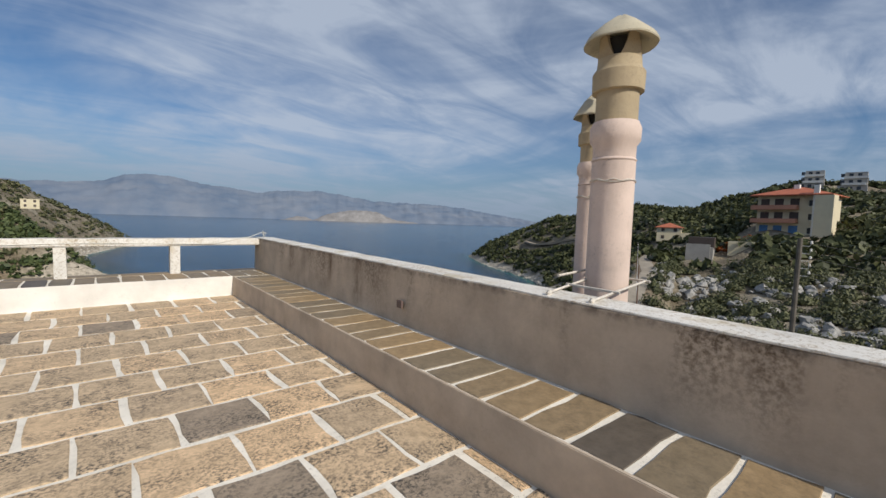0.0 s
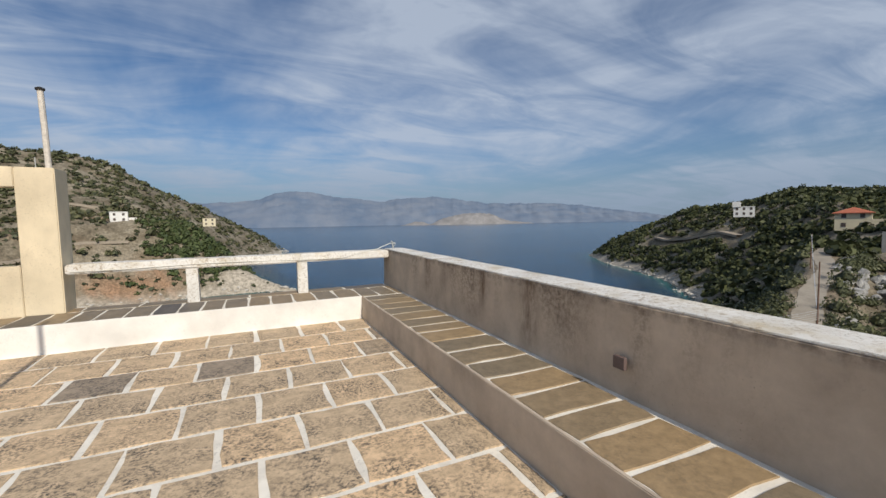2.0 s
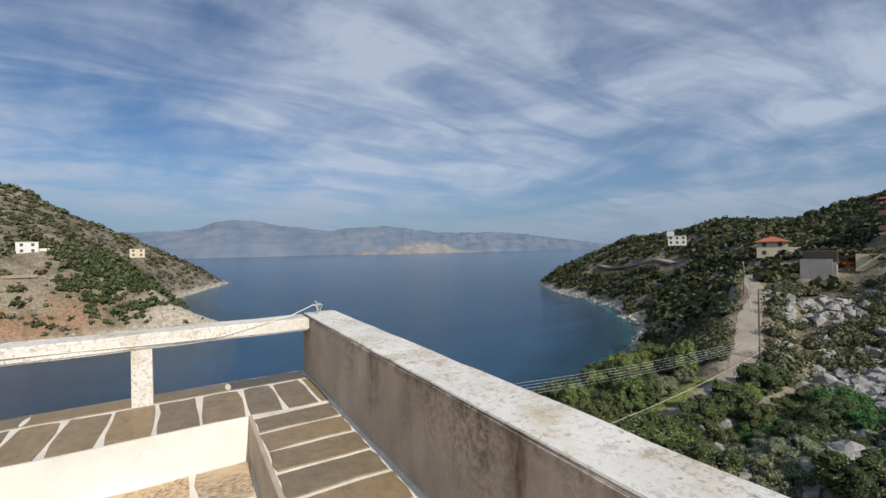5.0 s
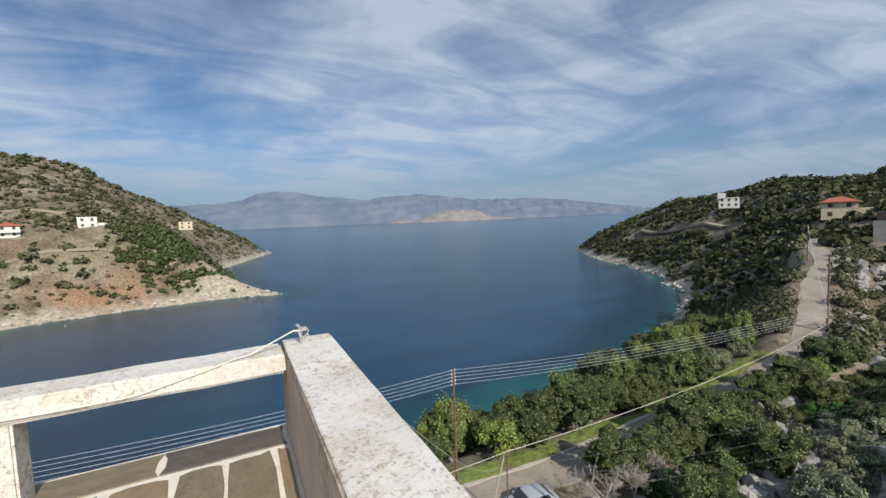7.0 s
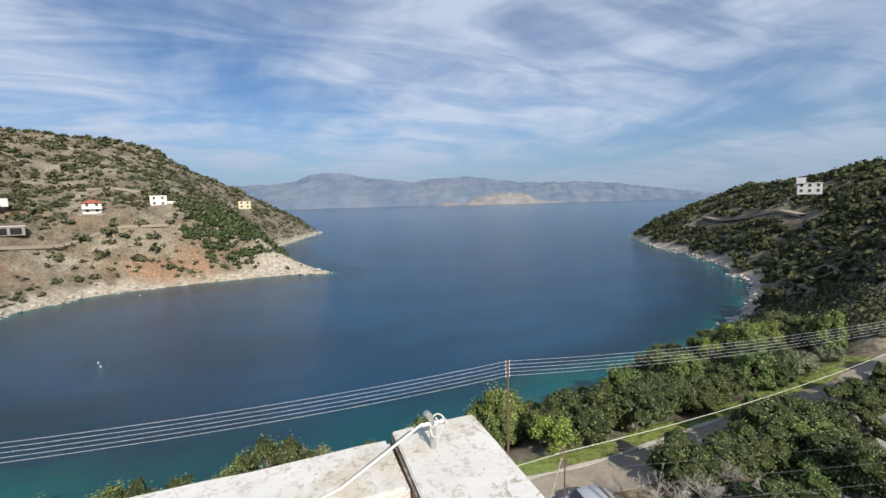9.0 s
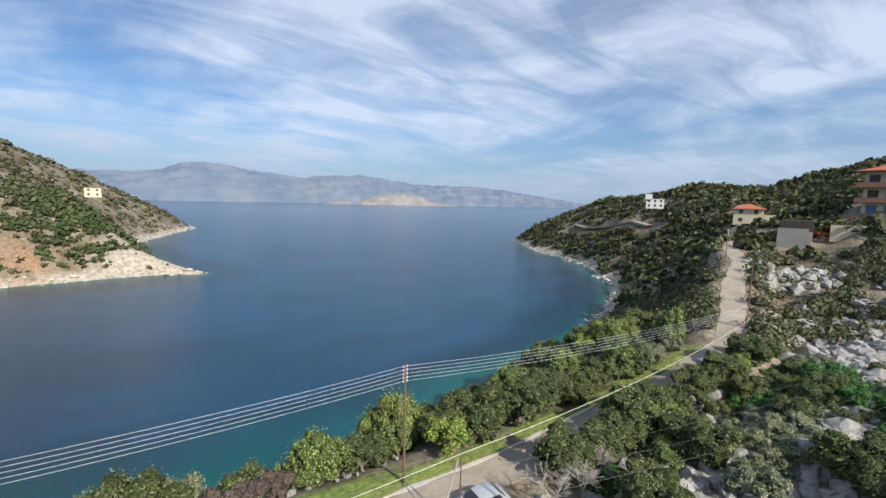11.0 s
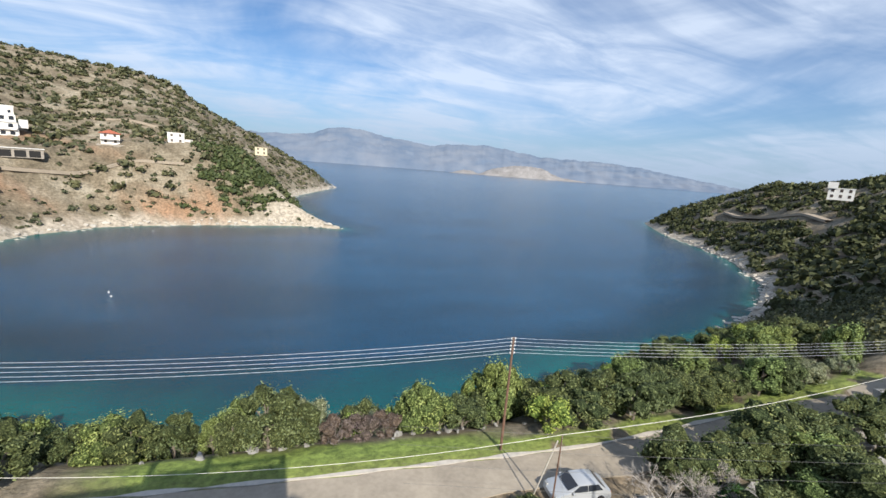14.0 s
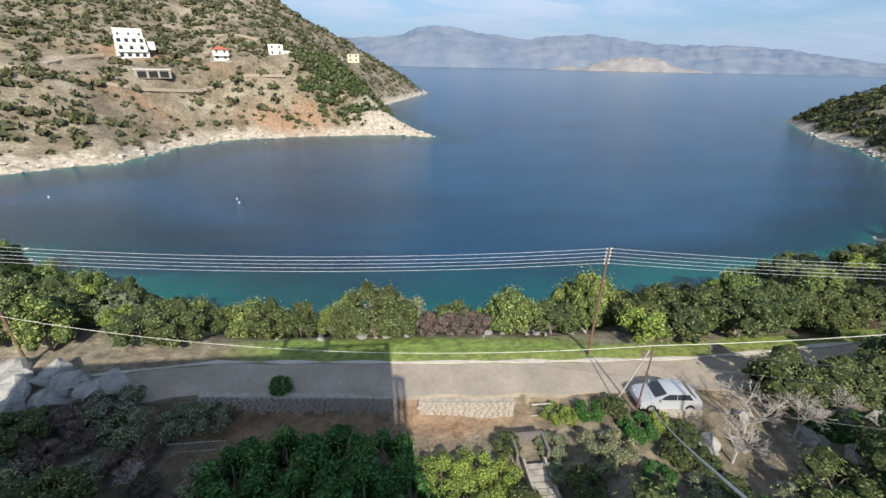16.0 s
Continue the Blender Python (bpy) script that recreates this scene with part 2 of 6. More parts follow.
def wall_material(name, col, stain, amount, streak=True, rough=0.85, flake=0.0):
    """Painted plaster with dirt in vertical streaks, patches and hairlines."""
    m, nt, b = material(name, rough)
    c = mixed(nt, 1.0, col, ramp(nt, noise_node(nt, 2.0, 6), [(0.3, (0.84, 0.83, 0.81)), (0.7, (1.1, 1.09, 1.07))]), "MULTIPLY")
    c = mixed(nt, ramp(nt, noise_node(nt, 3.4, 8, 0.66, stretch=(1, 1, 0.35) if streak else (1, 1, 1)), [(0.5, (0, 0, 0)), (0.72, (amount,) * 3)]), c, stain)
    speck = ramp(nt, noise_node(nt, 38, 7, 0.72), [(0.54, (0, 0, 0)), (0.64, (amount,) * 3)])
    patch = ramp(nt, noise_node(nt, 2.9, 5, 0.6), [(0.42, (0, 0, 0)), (0.6, (1, 1, 1))])
    c = mixed(nt, mixed(nt, 1.0, speck, patch, "MULTIPLY"), c, tuple(v * 0.4 for v in stain))
    if flake:
        fl = ramp(nt, noise_node(nt, 26, 9, 0.74, dist=0.8), [(0.53, (0, 0, 0)), (0.59, (flake,) * 3)])
        pt = ramp(nt, noise_node(nt, 1.7, 5, 0.6), [(0.38, (0.4, 0.4, 0.4)), (0.6, (1, 1, 1))])
        c = mixed(nt, mixed(nt, 1.0, fl, pt, "MULTIPLY"), c, (0.34, 0.255, 0.165))
    nt.links.new(c, b.inputs["Base Color"])
    bump(nt, b, noise_node(nt, 16, 9, 0.7), 0.45, 0.012)
    return m


def plaster_material():
    """Old grey plaster, darkest under the coping and in long drips."""
    m, nt, b = material("grey_plaster", 0.9)
    c = mixed(nt, 1.0, (0.56, 0.465, 0.365), ramp(nt, noise_node(nt, 2.3, 8, 0.65), [(0.3, (0.72, 0.7, 0.68)), (0.7, (1.15, 1.14, 1.12))]), "MULTIPLY")
    tc, sp = nt.nodes.new("ShaderNodeTexCoord"), nt.nodes.new("ShaderNodeSeparateXYZ")
    nt.links.new(tc.outputs["Object"], sp.inputs[0])
    hi = nt.nodes.new("ShaderNodeMapRange"); hi.inputs[1].default_value, hi.inputs[2].default_value = 0.35, 0.95
    nt.links.new(sp.outputs[2], hi.inputs[0])
    edge = nt.nodes.new("ShaderNodeMapRange"); edge.inputs[1].default_value, edge.inputs[2].default_value = 0.87, 0.945
    nt.links.new(sp.outputs[2], edge.inputs[0])
    drip = ramp(nt, noise_node(nt, 1.9, 7, 0.6, stretch=(1, 1, 0.16)), [(0.47, (0, 0, 0)), (0.63, (1, 1, 1))])
    fine = ramp(nt, noise_node(nt, 30, 7, 0.72), [(0.42, (0.1, 0.1, 0.1)), (0.6, (1, 1, 1))])
    k = mixed(nt, 1.0, drip, fine, "MULTIPLY")
    k = mixed(nt, 1.0, k, hi.outputs[0], "MULTIPLY")
    c = mixed(nt, k, c, (0.1, 0.065, 0.035))
    e = mixed(nt, 1.0, ramp(nt, noise_node(nt, 9, 8, 0.7), [(0.42, (0, 0, 0)), (0.6, (0.85, 0.85, 0.85))]), edge.outputs[0], "MULTIPLY")
    c = mixed(nt, e, c, (0.06, 0.045, 0.035))
    for where, wide, low in ((5.5, 0.2, 0.3), (6.3, 0.1, 0.5), (7.8, 0.12, 0.45)):
        sub, ab, mr = nt.nodes.new("ShaderNodeMath"), nt.nodes.new("ShaderNodeMath"), nt.nodes.new("ShaderNodeMapRange")
        sub.operation, ab.operation, mr.interpolation_type = "SUBTRACT", "ABSOLUTE", "SMOOTHSTEP"
        sub.inputs[1].default_value = where
        mr.inputs[1].default_value, mr.inputs[2].default_value, mr.inputs[3].default_value, mr.inputs[4].default_value = 0.0, wide, 1.0, 0.0
        nt.links.new(sp.outputs[1], sub.inputs[0]); nt.links.new(sub.outputs[0], ab.inputs[0]); nt.links.new(ab.outputs[0], mr.inputs[0])
        up = nt.nodes.new("ShaderNodeMapRange"); up.inputs[1].default_value, up.inputs[2].default_value = low, low + 0.25
        nt.links.new(sp.outputs[2], up.inputs[0])
        run = ramp(nt, noise_node(nt, 12, 8, 0.7, stretch=(1, 1, 0.3)), [(0.4, (0.1, 0.1, 0.1)), (0.62, (0.9, 0.9, 0.9))])
        k = mixed(nt, 1.0, mixed(nt, 1.0, run, mr.outputs[0], "MULTIPLY"), up.outputs[0], "MULTIPLY")
        c = mixed(nt, k, c, (0.12, 0.07, 0.035))
    sc = ramp(nt, noise_node(nt, 55, 6, 0.75), [(0.62, (0, 0, 0)), (0.7, (0.6, 0.6, 0.6))])
    sc = mixed(nt, 1.0, sc, ramp(nt, noise_node(nt, 1.3, 4), [(0.48, (0, 0, 0)), (0.62, (1, 1, 1))]), "MULTIPLY")
    c = mixed(nt, sc, c, (0.08, 0.06, 0.045))
    nt.links.new(c, b.inputs["Base Color"])
    bump(nt, b, noise_node(nt, 10, 9, 0.7), 0.5, 0.02)
    return m


def ground_material():
    m, nt, b = material("stony_ground", 0.95)
    at = nt.nodes.new("ShaderNodeAttribute")
    at.attribute_name = "soil"
    sp = nt.nodes.new("ShaderNodeSeparateColor")
    nt.links.new(at.outputs["Color"], sp.inputs[0])
    a = ramp(nt, noise_node(nt, 0.09, 8, 0.65), [(0.3, (0.095, 0.075, 0.048)), (0.5, (0.22, 0.185, 0.13)), (0.7, (0.37, 0.33, 0.255))])
    fine = ramp(nt, noise_node(nt, 1.1, 8, 0.7), [(0.35, (0.5, 0.5, 0.48)), (0.65, (1.35, 1.33, 1.3))])
    c = mixed(nt, 1.0, a, fine, "MULTIPLY")
    rock = mixed(nt, 1.0, (0.46, 0.42, 0.35), ramp(nt, noise_node(nt, 0.7, 8, 0.7), [(0.35, (0.45, 0.44, 0.42)), (0.6, (1.15, 1.1, 1.05))]), "MULTIPLY")
    c = mixed(nt, sp.outputs[0], c, rock)
    grass = ramp(nt, noise_node(nt, 1.6, 8, 0.7), [(0.35, (0.1, 0.15, 0.03)), (0.6, (0.28, 0.37, 0.08))])
    c = mixed(nt, sp.outputs[1], c, grass)
    c = mixed(nt, sp.outputs[2], c, mixed(nt, 1.0, (0.33, 0.2, 0.12), fine, "MULTIPLY"))
    nt.links.new(c, b.inputs["Base Color"])
    bump(nt, b, noise_node(nt, 1.5, 9, 0.7), 0.9, 0.35)
    return m


def sea_material():
    m, nt, b = material("sea_water", 0.14)
    at = nt.nodes.new("ShaderNodeAttribute")
    at.attribute_name = "depth"
    wob = noise_node(nt, 0.045, 5, 0.6)
    ad = nt.nodes.new("ShaderNodeMath"); ad.operation = "MULTIPLY_ADD"; ad.inputs[1].default_value = 0.3
    nt.links.new(wob, ad.inputs[0]); nt.links.new(at.outputs["Fac"], ad.inputs[2])
    c = ramp(nt, ad.outputs[0], [(0.13, (0.025, 0.075, 0.06)), (0.24, (0.001, 0.11, 0.105)), (0.45, (0.001, 0.045, 0.075)), (0.75, (0.001, 0.034, 0.072)), (1.0, (0.005, 0.054, 0.118))])
    c = mixed(nt, 1.0, c, ramp(nt, noise_node(nt, 0.02, 6, 0.6, stretch=(1, 2.5, 1)), [(0.35, (0.8, 0.8, 0.8)), (0.65, (1.2, 1.2, 1.2))]), "MULTIPLY")
    nt.links.new(c, b.inputs["Base Color"])
    b.inputs["IOR"].default_value = 1.33
    h = mixed(nt, 0.5, noise_node(nt, 0.55, 6, 0.6, stretch=(1, 1.9, 1), dist=0.4), noise_node(nt, 2.2, 4, 0.6, stretch=(1, 1.7, 1)))
    bump(nt, b, h, 0.8, 0.6)
    return m


def leaf_material(name, dark, light, rough=0.55):
    m, nt, b = material(name, rough)
    geo, info = nt.nodes.new("ShaderNodeNewGeometry"), nt.nodes.new("ShaderNodeObjectInfo")
    c = ramp(nt, geo.outputs["Random Per Island"], [(0.0, dark), (1.0, light)])
    hue = ramp(nt, info.outputs["Random"], [(0.0, (0.78, 0.86, 0.8)), (0.5, (1, 1, 1)), (1.0, (1.22, 1.12, 0.9))])
    c = mixed(nt, 1.0, c, hue, "MULTIPLY")
    nt.links.new(c, b.inputs["Base Color"])
    b.inputs["Specular IOR Level"].default_value = 0.25
    tr, mx = nt.nodes.new("ShaderNodeBsdfTranslucent"), nt.nodes.new("ShaderNodeMixShader")
    nt.links.new(c, tr.inputs[0])
    mx.inputs[0].default_value = 0.14
    out = nt.nodes["Material Output"]
    nt.links.new(b.outputs[0], mx.inputs[1]); nt.links.new(tr.outputs[0], mx.inputs[2]); nt.links.new(mx.outputs[0], out.inputs[0])
    return m


M_GROUND, M_WATER = ground_material(), sea_material()
M_TILE = tile_material("sandstone_slab", (0.78, 0.56, 0.35), (0.6, 0.46, 0.31), (0.36, 0.29, 0.22), 1.0)
M_SLATE = tile_material("brown_slab", (0.38, 0.27, 0.15), (0.25, 0.2, 0.135), (0.13, 0.11, 0.09), 0.3, 0.55)
M_MORTAR = wall_material("whitewashed_mortar", (0.86, 0.81, 0.72), (0.35, 0.3, 0.24), 0.4, False)
M_PLASTER = plaster_material()
M_WHITE = wall_material("white_paint", (0.76, 0.74, 0.7), (0.5, 0.4, 0.23), 0.75, False, 0.85, 0.9)
M_CURB = wall_material("white_curb_paint", (0.8, 0.78, 0.74), (0.5, 0.45, 0.38), 0.15, False)
M_CREAM = wall_material("cream_paint", (0.7, 0.6, 0.43), (0.4, 0.32, 0.22), 0.3)
M_PIPE = wall_material("pink_pipe_paint", (0.72, 0.58, 0.51), (0.4, 0.33, 0.28), 0.3, False)
M_PIPE_TOP = wall_material("ochre_pipe_paint", (0.46, 0.37, 0.24), (0.25, 0.2, 0.15), 0.3, False)
M_CAP = wall_material("cement_cap", (0.55, 0.5, 0.38), (0.2, 0.17, 0.13), 0.4, False)
# near black: a dark cap, and painted shade in chimney gap and garage openings
M_DARK = simple("matte_black", (0.02, 0.02, 0.02), 0.9)
M_METAL = simple("galvanised_metal", (0.5, 0.5, 0.48), 0.45, 0.6, vary=0.2)
M_RUSTY = simple("white_rusty_iron", (0.6, 0.55, 0.48), 0.6, vary=0.3, scale=20)
M_CABLE = simple("white_cable", (0.7, 0.68, 0.6), 0.5, vary=0.1)
M_WIRE = simple("aluminium_wire", (0.75, 0.76, 0.78), 0.35, 0.3, vary=0.05, bumps=0)
M_GREY_WOOD = simple("weathered_grey_wood", (0.13, 0.115, 0.095), 0.9, vary=0.35, scale=3)
M_WOOD = simple("brown_pole_wood", (0.16, 0.09, 0.06), 0.85, vary=0.35, scale=3)
M_BARK = simple("grey_bark", (0.2, 0.17, 0.14), 0.9, vary=0.3, scale=4)
M_DEAD = simple("bare_grey_twigs", (0.42, 0.38, 0.34), 0.9, vary=0.25, scale=4, bumps=0)
M_ROCK = simple("limestone", (0.34, 0.33, 0.31), 0.9, vary=0.4, scale=1.3, bumps=0.8, dist=0.08)
M_ROAD = simple("worn_concrete_road", (0.33, 0.285, 0.225), 0.9, vary=0.25, scale=0.35, bumps=0.3, dist=0.01)
M_ROAD_EDGE = simple("pale_kerb", (0.5, 0.46, 0.4), 0.9, vary=0.2, scale=2)
M_STONE = simple("dry_wall_stone", (0.36, 0.32, 0.27), 0.9, vary=0.4, scale=2.2, bumps=0.5, dist=0.03)
M_LEAF_A = leaf_material("olive_green_leaves", (0.06, 0.085, 0.038), (0.24, 0.28, 0.125))
M_LEAF_B = leaf_material("bright_pine_leaves", (0.12, 0.165, 0.06), (0.38, 0.46, 0.17))
M_LEAF_C = leaf_material("grey_green_leaves", (0.14, 0.17, 0.11), (0.42, 0.45, 0.3))
M_LEAF_D = leaf_material("dark_glossy_leaves", (0.035, 0.1, 0.03), (0.13, 0.3, 0.085), 0.4)
M_LEAF_E = leaf_material("lime_green_leaves", (0.15, 0.21, 0.05), (0.45, 0.56, 0.16))
M_LEAF_F = leaf_material("purple_grey_twigs", (0.16, 0.12, 0.115), (0.3, 0.24, 0.22), 0.9)
M_SCRUB = leaf_material("hill_scrub", (0.04, 0.05, 0.028), (0.15, 0.155, 0.085))
M_FOREST = leaf_material("hill_pines", (0.02, 0.03, 0.014), (0.095, 0.11, 0.055))
M_GROVE = leaf_material("grove_pines", (0.045, 0.062, 0.026), (0.16, 0.18, 0.075))
M_BANK = leaf_material("bank_shrub_leaves", (0.03, 0.04, 0.02), (0.14, 0.152, 0.08))
M_HOUSE = simple("white_house_paint", (0.78, 0.76, 0.71), 0.8, vary=0.08, scale=0.6)
M_HOUSE_CREAM = simple("cream_house_paint", (0.68, 0.6, 0.42), 0.8, vary=0.08, scale=0.6)
M_HOUSE_GREY = simple("grey_render", (0.42, 0.4, 0.37), 0.9, vary=0.15, scale=0.5)
M_GREY_WALL = simple("weathered_concrete", (0.34, 0.33, 0.31), 0.9, vary=0.2, scale=0.5)
M_ROOF = simple("terracotta_tiles", (0.42, 0.13, 0.07), 0.8, vary=0.25, scale=1.2, bumps=0.6, dist=0.05)
M_GLASS = simple("window_glass", (0.03, 0.035, 0.045), 0.15, vary=0.1, bumps=0)
M_SHUTTER = simple("dark_shutter", (0.08, 0.06, 0.05), 0.6)
M_BLUE = simple("blue_shutter", (0.08, 0.2, 0.4), 0.6)
M_CAR = simple("silver_car_paint", (0.5, 0.52, 0.54), 0.28, 0.25, vary=0.03, bumps=0)
M_TYRE = simple("black_rubber", (0.02, 0.02, 0.02), 0.8)
M_AUTUMN = leaf_material("rust_red_leaves", (0.15, 0.04, 0.01), (0.4, 0.13, 0.03))
M_ISLAND = simple("island_rock", (0.25, 0.24, 0.235), 0.95, vary=0.35, scale=0.02, bumps=0)
# distance haze is painted in: bluish base colour and a weak blue glow
fm, fnt, fb = material("painted_haze_mountain", 1.0)
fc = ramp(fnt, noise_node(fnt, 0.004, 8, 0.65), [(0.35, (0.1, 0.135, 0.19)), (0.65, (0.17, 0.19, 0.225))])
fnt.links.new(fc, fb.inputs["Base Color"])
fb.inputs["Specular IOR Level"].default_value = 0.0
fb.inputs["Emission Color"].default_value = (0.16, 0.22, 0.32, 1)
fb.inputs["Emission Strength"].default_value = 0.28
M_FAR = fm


# ---- ground and sea ----
def polar(rings, cols, name, mat, zf, label, category, attr):
    r, a = np.meshgrid(rings[1:], np.radians(cols), indexing="ij")
    x, y = OX + r * np.cos(a), OY + r * np.sin(a)
    z = zf(x, y)
    nr, nc = x.shape
    verts = np.stack([x, y, z], -1).reshape(-1, 3)
    i, j = np.meshgrid(np.arange(nr - 1), np.arange(nc), indexing="ij")
    k = (j + 1) % nc
    faces = np.stack([i * nc + j, (i + 1) * nc + j, (i + 1) * nc + k, i * nc + k], -1).reshape(-1, 4).tolist()
    faces.append(list(range(nc)))
    me = bpy.data.meshes.new(name)
    me.from_pydata(verts.tolist(), [], faces)
    me.shade_smooth()
    me.materials.append(mat)
    att = me.color_attributes.new(attr, "FLOAT_COLOR", "POINT")
    rgb = (soil_kinds if attr == "soil" else sea_depth)(verts[:, 0], verts[:, 1], verts[:, 2])
    att.data.foreach_set("color", np.concatenate([rgb, np.ones((len(rgb), 1))], 1).astype(np.float32).ravel())
    return tagged(new(name, me), label, category, kind="structure")


def soil_kinds(x, y, z):
    """Where bare rock, grass and red soil lie."""
    d = coast_distance(x, y)
    n = waves(x, y, 9, 21) + 0.6 * waves(x, y, 3.5, 22)
    rock = np.clip((z < SEA + 3.2 + 1.6 * n) * (1.0), 0, 1) * (np.hypot(x - OX, y - OY) > 40)
    spit = np.exp(-((x - 8) ** 2 + (y - 217) ** 2) / 500)
    rock = np.maximum(rock, np.clip(spit * 2.2 + 0.3 * n, 0, 1) * (spit > 0.2))
    stony = np.clip((x - 25) / 10, 0, 1) * np.clip((27 - y) / 5, 0, 1) * np.clip((110 - x) / 30, 0, 1) * np.clip(0.75 + n, 0, 1)
    rock = np.maximum(rock, 0.8 * stony)
    rd, rz = road_at(x, y)
    ry = np.where((x > -14) & (y > 32), 1.0, 0.0)
    verge = np.clip((6.3 - rd + 0.7 * n) / 1.2, 0, 1) * (rd > 1.6) * ry * np.clip((16 - np.abs(x - 4)) / 5, 0, 1)
    verge = np.maximum(verge, np.clip((4.4 - rd + 0.5 * n) / 0.8, 0, 1) * (rd > 1.6) * (x > 12) * (x < 56) * (n > -0.75) * np.where(y > 30.5, 1, 0))
    red = np.zeros_like(x)
    shoulder = np.clip((3.6 - rd) / 1.0, 0, 1) * 0.15
    for cx, cy, sx, sy, k in ((-52, 218, 14, 5, 0.9), (-38, 222, 10, 8, 0.8), (-118, 240, 22, 5, 1.0), (-105, 232, 30, 3, 0.7), (-60, 255, 25, 2.5, 0.6), (-2, 30.0, 9, 2.2, 0.8), (6, 29.6, 5, 1.0, 0.8), (-100, 200, 20, 4, 0.5)):
        red = np.maximum(red, k * np.exp(-((x - cx) / sx) ** 2 - ((y - cy) / sy) ** 2))
    return np.stack([rock, verge, np.clip(np.maximum(red, shoulder) + 0.25 * n * (red > 0.2), 0, 1)], -1)


def sea_depth(x, y, z):
    d = -coast_distance(x, y)
    near = np.clip(d / np.where(y < 75, 95, np.where(x < 0, 42, 30)), 0, 1) ** 0.75
    return np.stack([near] * 3, -1)


RINGS = np.concatenate([np.linspace(0, 60, 110), 60 * (480 / 60) ** (np.arange(1, 190) / 189), 480 * (4700 / 480) ** (np.arange(1, 25) / 24), [7000, 11000]])
COLS = np.unique(np.concatenate([np.arange(-20, 150, 0.5), np.arange(150, 340, 2.0)]))
polar(RINGS, COLS, "ground", M_GROUND, land_height, "dry stony coastal hillside with scrub around a bay", "ground", "soil")
polar(RINGS[68::2], COLS[::3], "water", M_WATER, lambda x, y: 0 * x + SEA, "calm deep blue sea, turquoise along the shore", "sea", "depth")


def build_mountains(name, dist, table, seed, label, depth):
    az = np.arange(20, 125, 0.12)
    el = np.interp(az, [p[0] for p in table], [p[1] for p in table])
    el = el + 0.09 * waves(az, 0 * az, 2.2, seed) + 0.04 * waves(az, 0 * az, 0.7, seed + 1)
    el = np.maximum(el, -0.6)
    rows = 16
    verts, faces = [], []
    for k in range(rows):
        f = k / (rows - 1)
        rr = dist - depth * (1 - f) + 25 * waves(az * 1.0, f * 40 + 0 * az, 3.0, seed + 4)
        zz = SEA - 2 + (1.7 + dist * np.tan(np.radians(el)) - SEA + 2) * f ** 0.8
        zz = zz + 14 * math.sin(math.pi * f) * waves(az, 0 * az + f * 9, 1.6, seed + 7)
        a = np.radians(az)
        verts += list(zip((OX + rr * np.cos(a)).tolist(), (OY + rr * np.sin(a)).tolist(), zz.tolist()))
    n = len(az)
    for k in range(rows - 1):
        faces += [(k * n + i, k * n + i + 1, (k + 1) * n + i + 1, (k + 1) * n + i) for i in range(n - 1)]
    me = bpy.data.meshes.new(name)
    me.from_pydata(verts, [], faces)
    me.shade_smooth()
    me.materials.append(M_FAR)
    return tagged(new(name, me), label, "mountains", kind="structure")


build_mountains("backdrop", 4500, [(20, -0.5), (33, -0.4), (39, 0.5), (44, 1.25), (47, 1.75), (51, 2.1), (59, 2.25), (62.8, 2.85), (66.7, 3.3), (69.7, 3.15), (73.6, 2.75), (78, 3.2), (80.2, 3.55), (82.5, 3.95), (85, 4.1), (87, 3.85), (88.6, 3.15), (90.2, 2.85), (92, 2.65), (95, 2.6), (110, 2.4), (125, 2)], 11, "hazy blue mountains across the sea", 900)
# ---- terrace ----
XI, XO, YB, YO = 3.33, 3.66, 9.5, 9.83
X0, Y0 = -21.0, -6.0
LZ, PZ = 0.325, 0.95


def holder(name, x, y, z, label="", category="", group="", kind=""):
    ob = new(name)
    ob.location = (x, y, z)
    return tagged(ob, label, category, group, kind)


def mesh_of(name, verts, faces, mats, smooth=False, slots=None):
    me = bpy.data.meshes.new(name)
    me.from_pydata(verts, [], faces)
    for m in mats:
        me.materials.append(m)
    if slots is not None:
        me.polygons.foreach_set("material_index", slots)
    if smooth:
        me.shade_smooth()
    return me


def lathe(bm, profile, x=0, y=0, n=28, close=True):
    """A turned body: profile of (radius, z)."""
    rows = []
    for r, z in profile:
        rows.append([bm.verts.new((x + r * math.cos(2 * math.pi * i / n), y + r * math.sin(2 * math.pi * i / n), z)) for i in range(n)])
    for p, q in zip(rows, rows[1:]):
        for i in range(n):
            bm.faces.new((p[i], p[(i + 1) % n], q[(i + 1) % n], q[i]))
    if close:
        bm.faces.new(rows[0][::-1])
        bm.faces.new(rows[-1])
    return rows


def tube(bm, points, r, n=6):
    """A bent rod through points."""
    pts = [Vector(p) for p in points]
    rows = []
    for i, p in enumerate(pts):
        d = (pts[min(i + 1, len(pts) - 1)] - pts[max(i - 1, 0)]).normalized()
        u = d.cross(Vector((0, 0, 1)) if abs(d.z) < 0.9 else Vector((1, 0, 0))).normalized()
        v = d.cross(u)
        rr = r[i] if isinstance(r, (list, tuple)) else r
        rows.append([bm.verts.new(p + rr * (math.cos(6.2832 * k / n) * u + math.sin(6.2832 * k / n) * v)) for k in range(n)])
    for a, b in zip(rows, rows[1:]):
        for k in range(n):
            bm.faces.new((a[k], a[(k + 1) % n], b[(k + 1) % n], b[k]))
    bm.faces.new(rows[0][::-1])
    bm.faces.new(rows[-1])


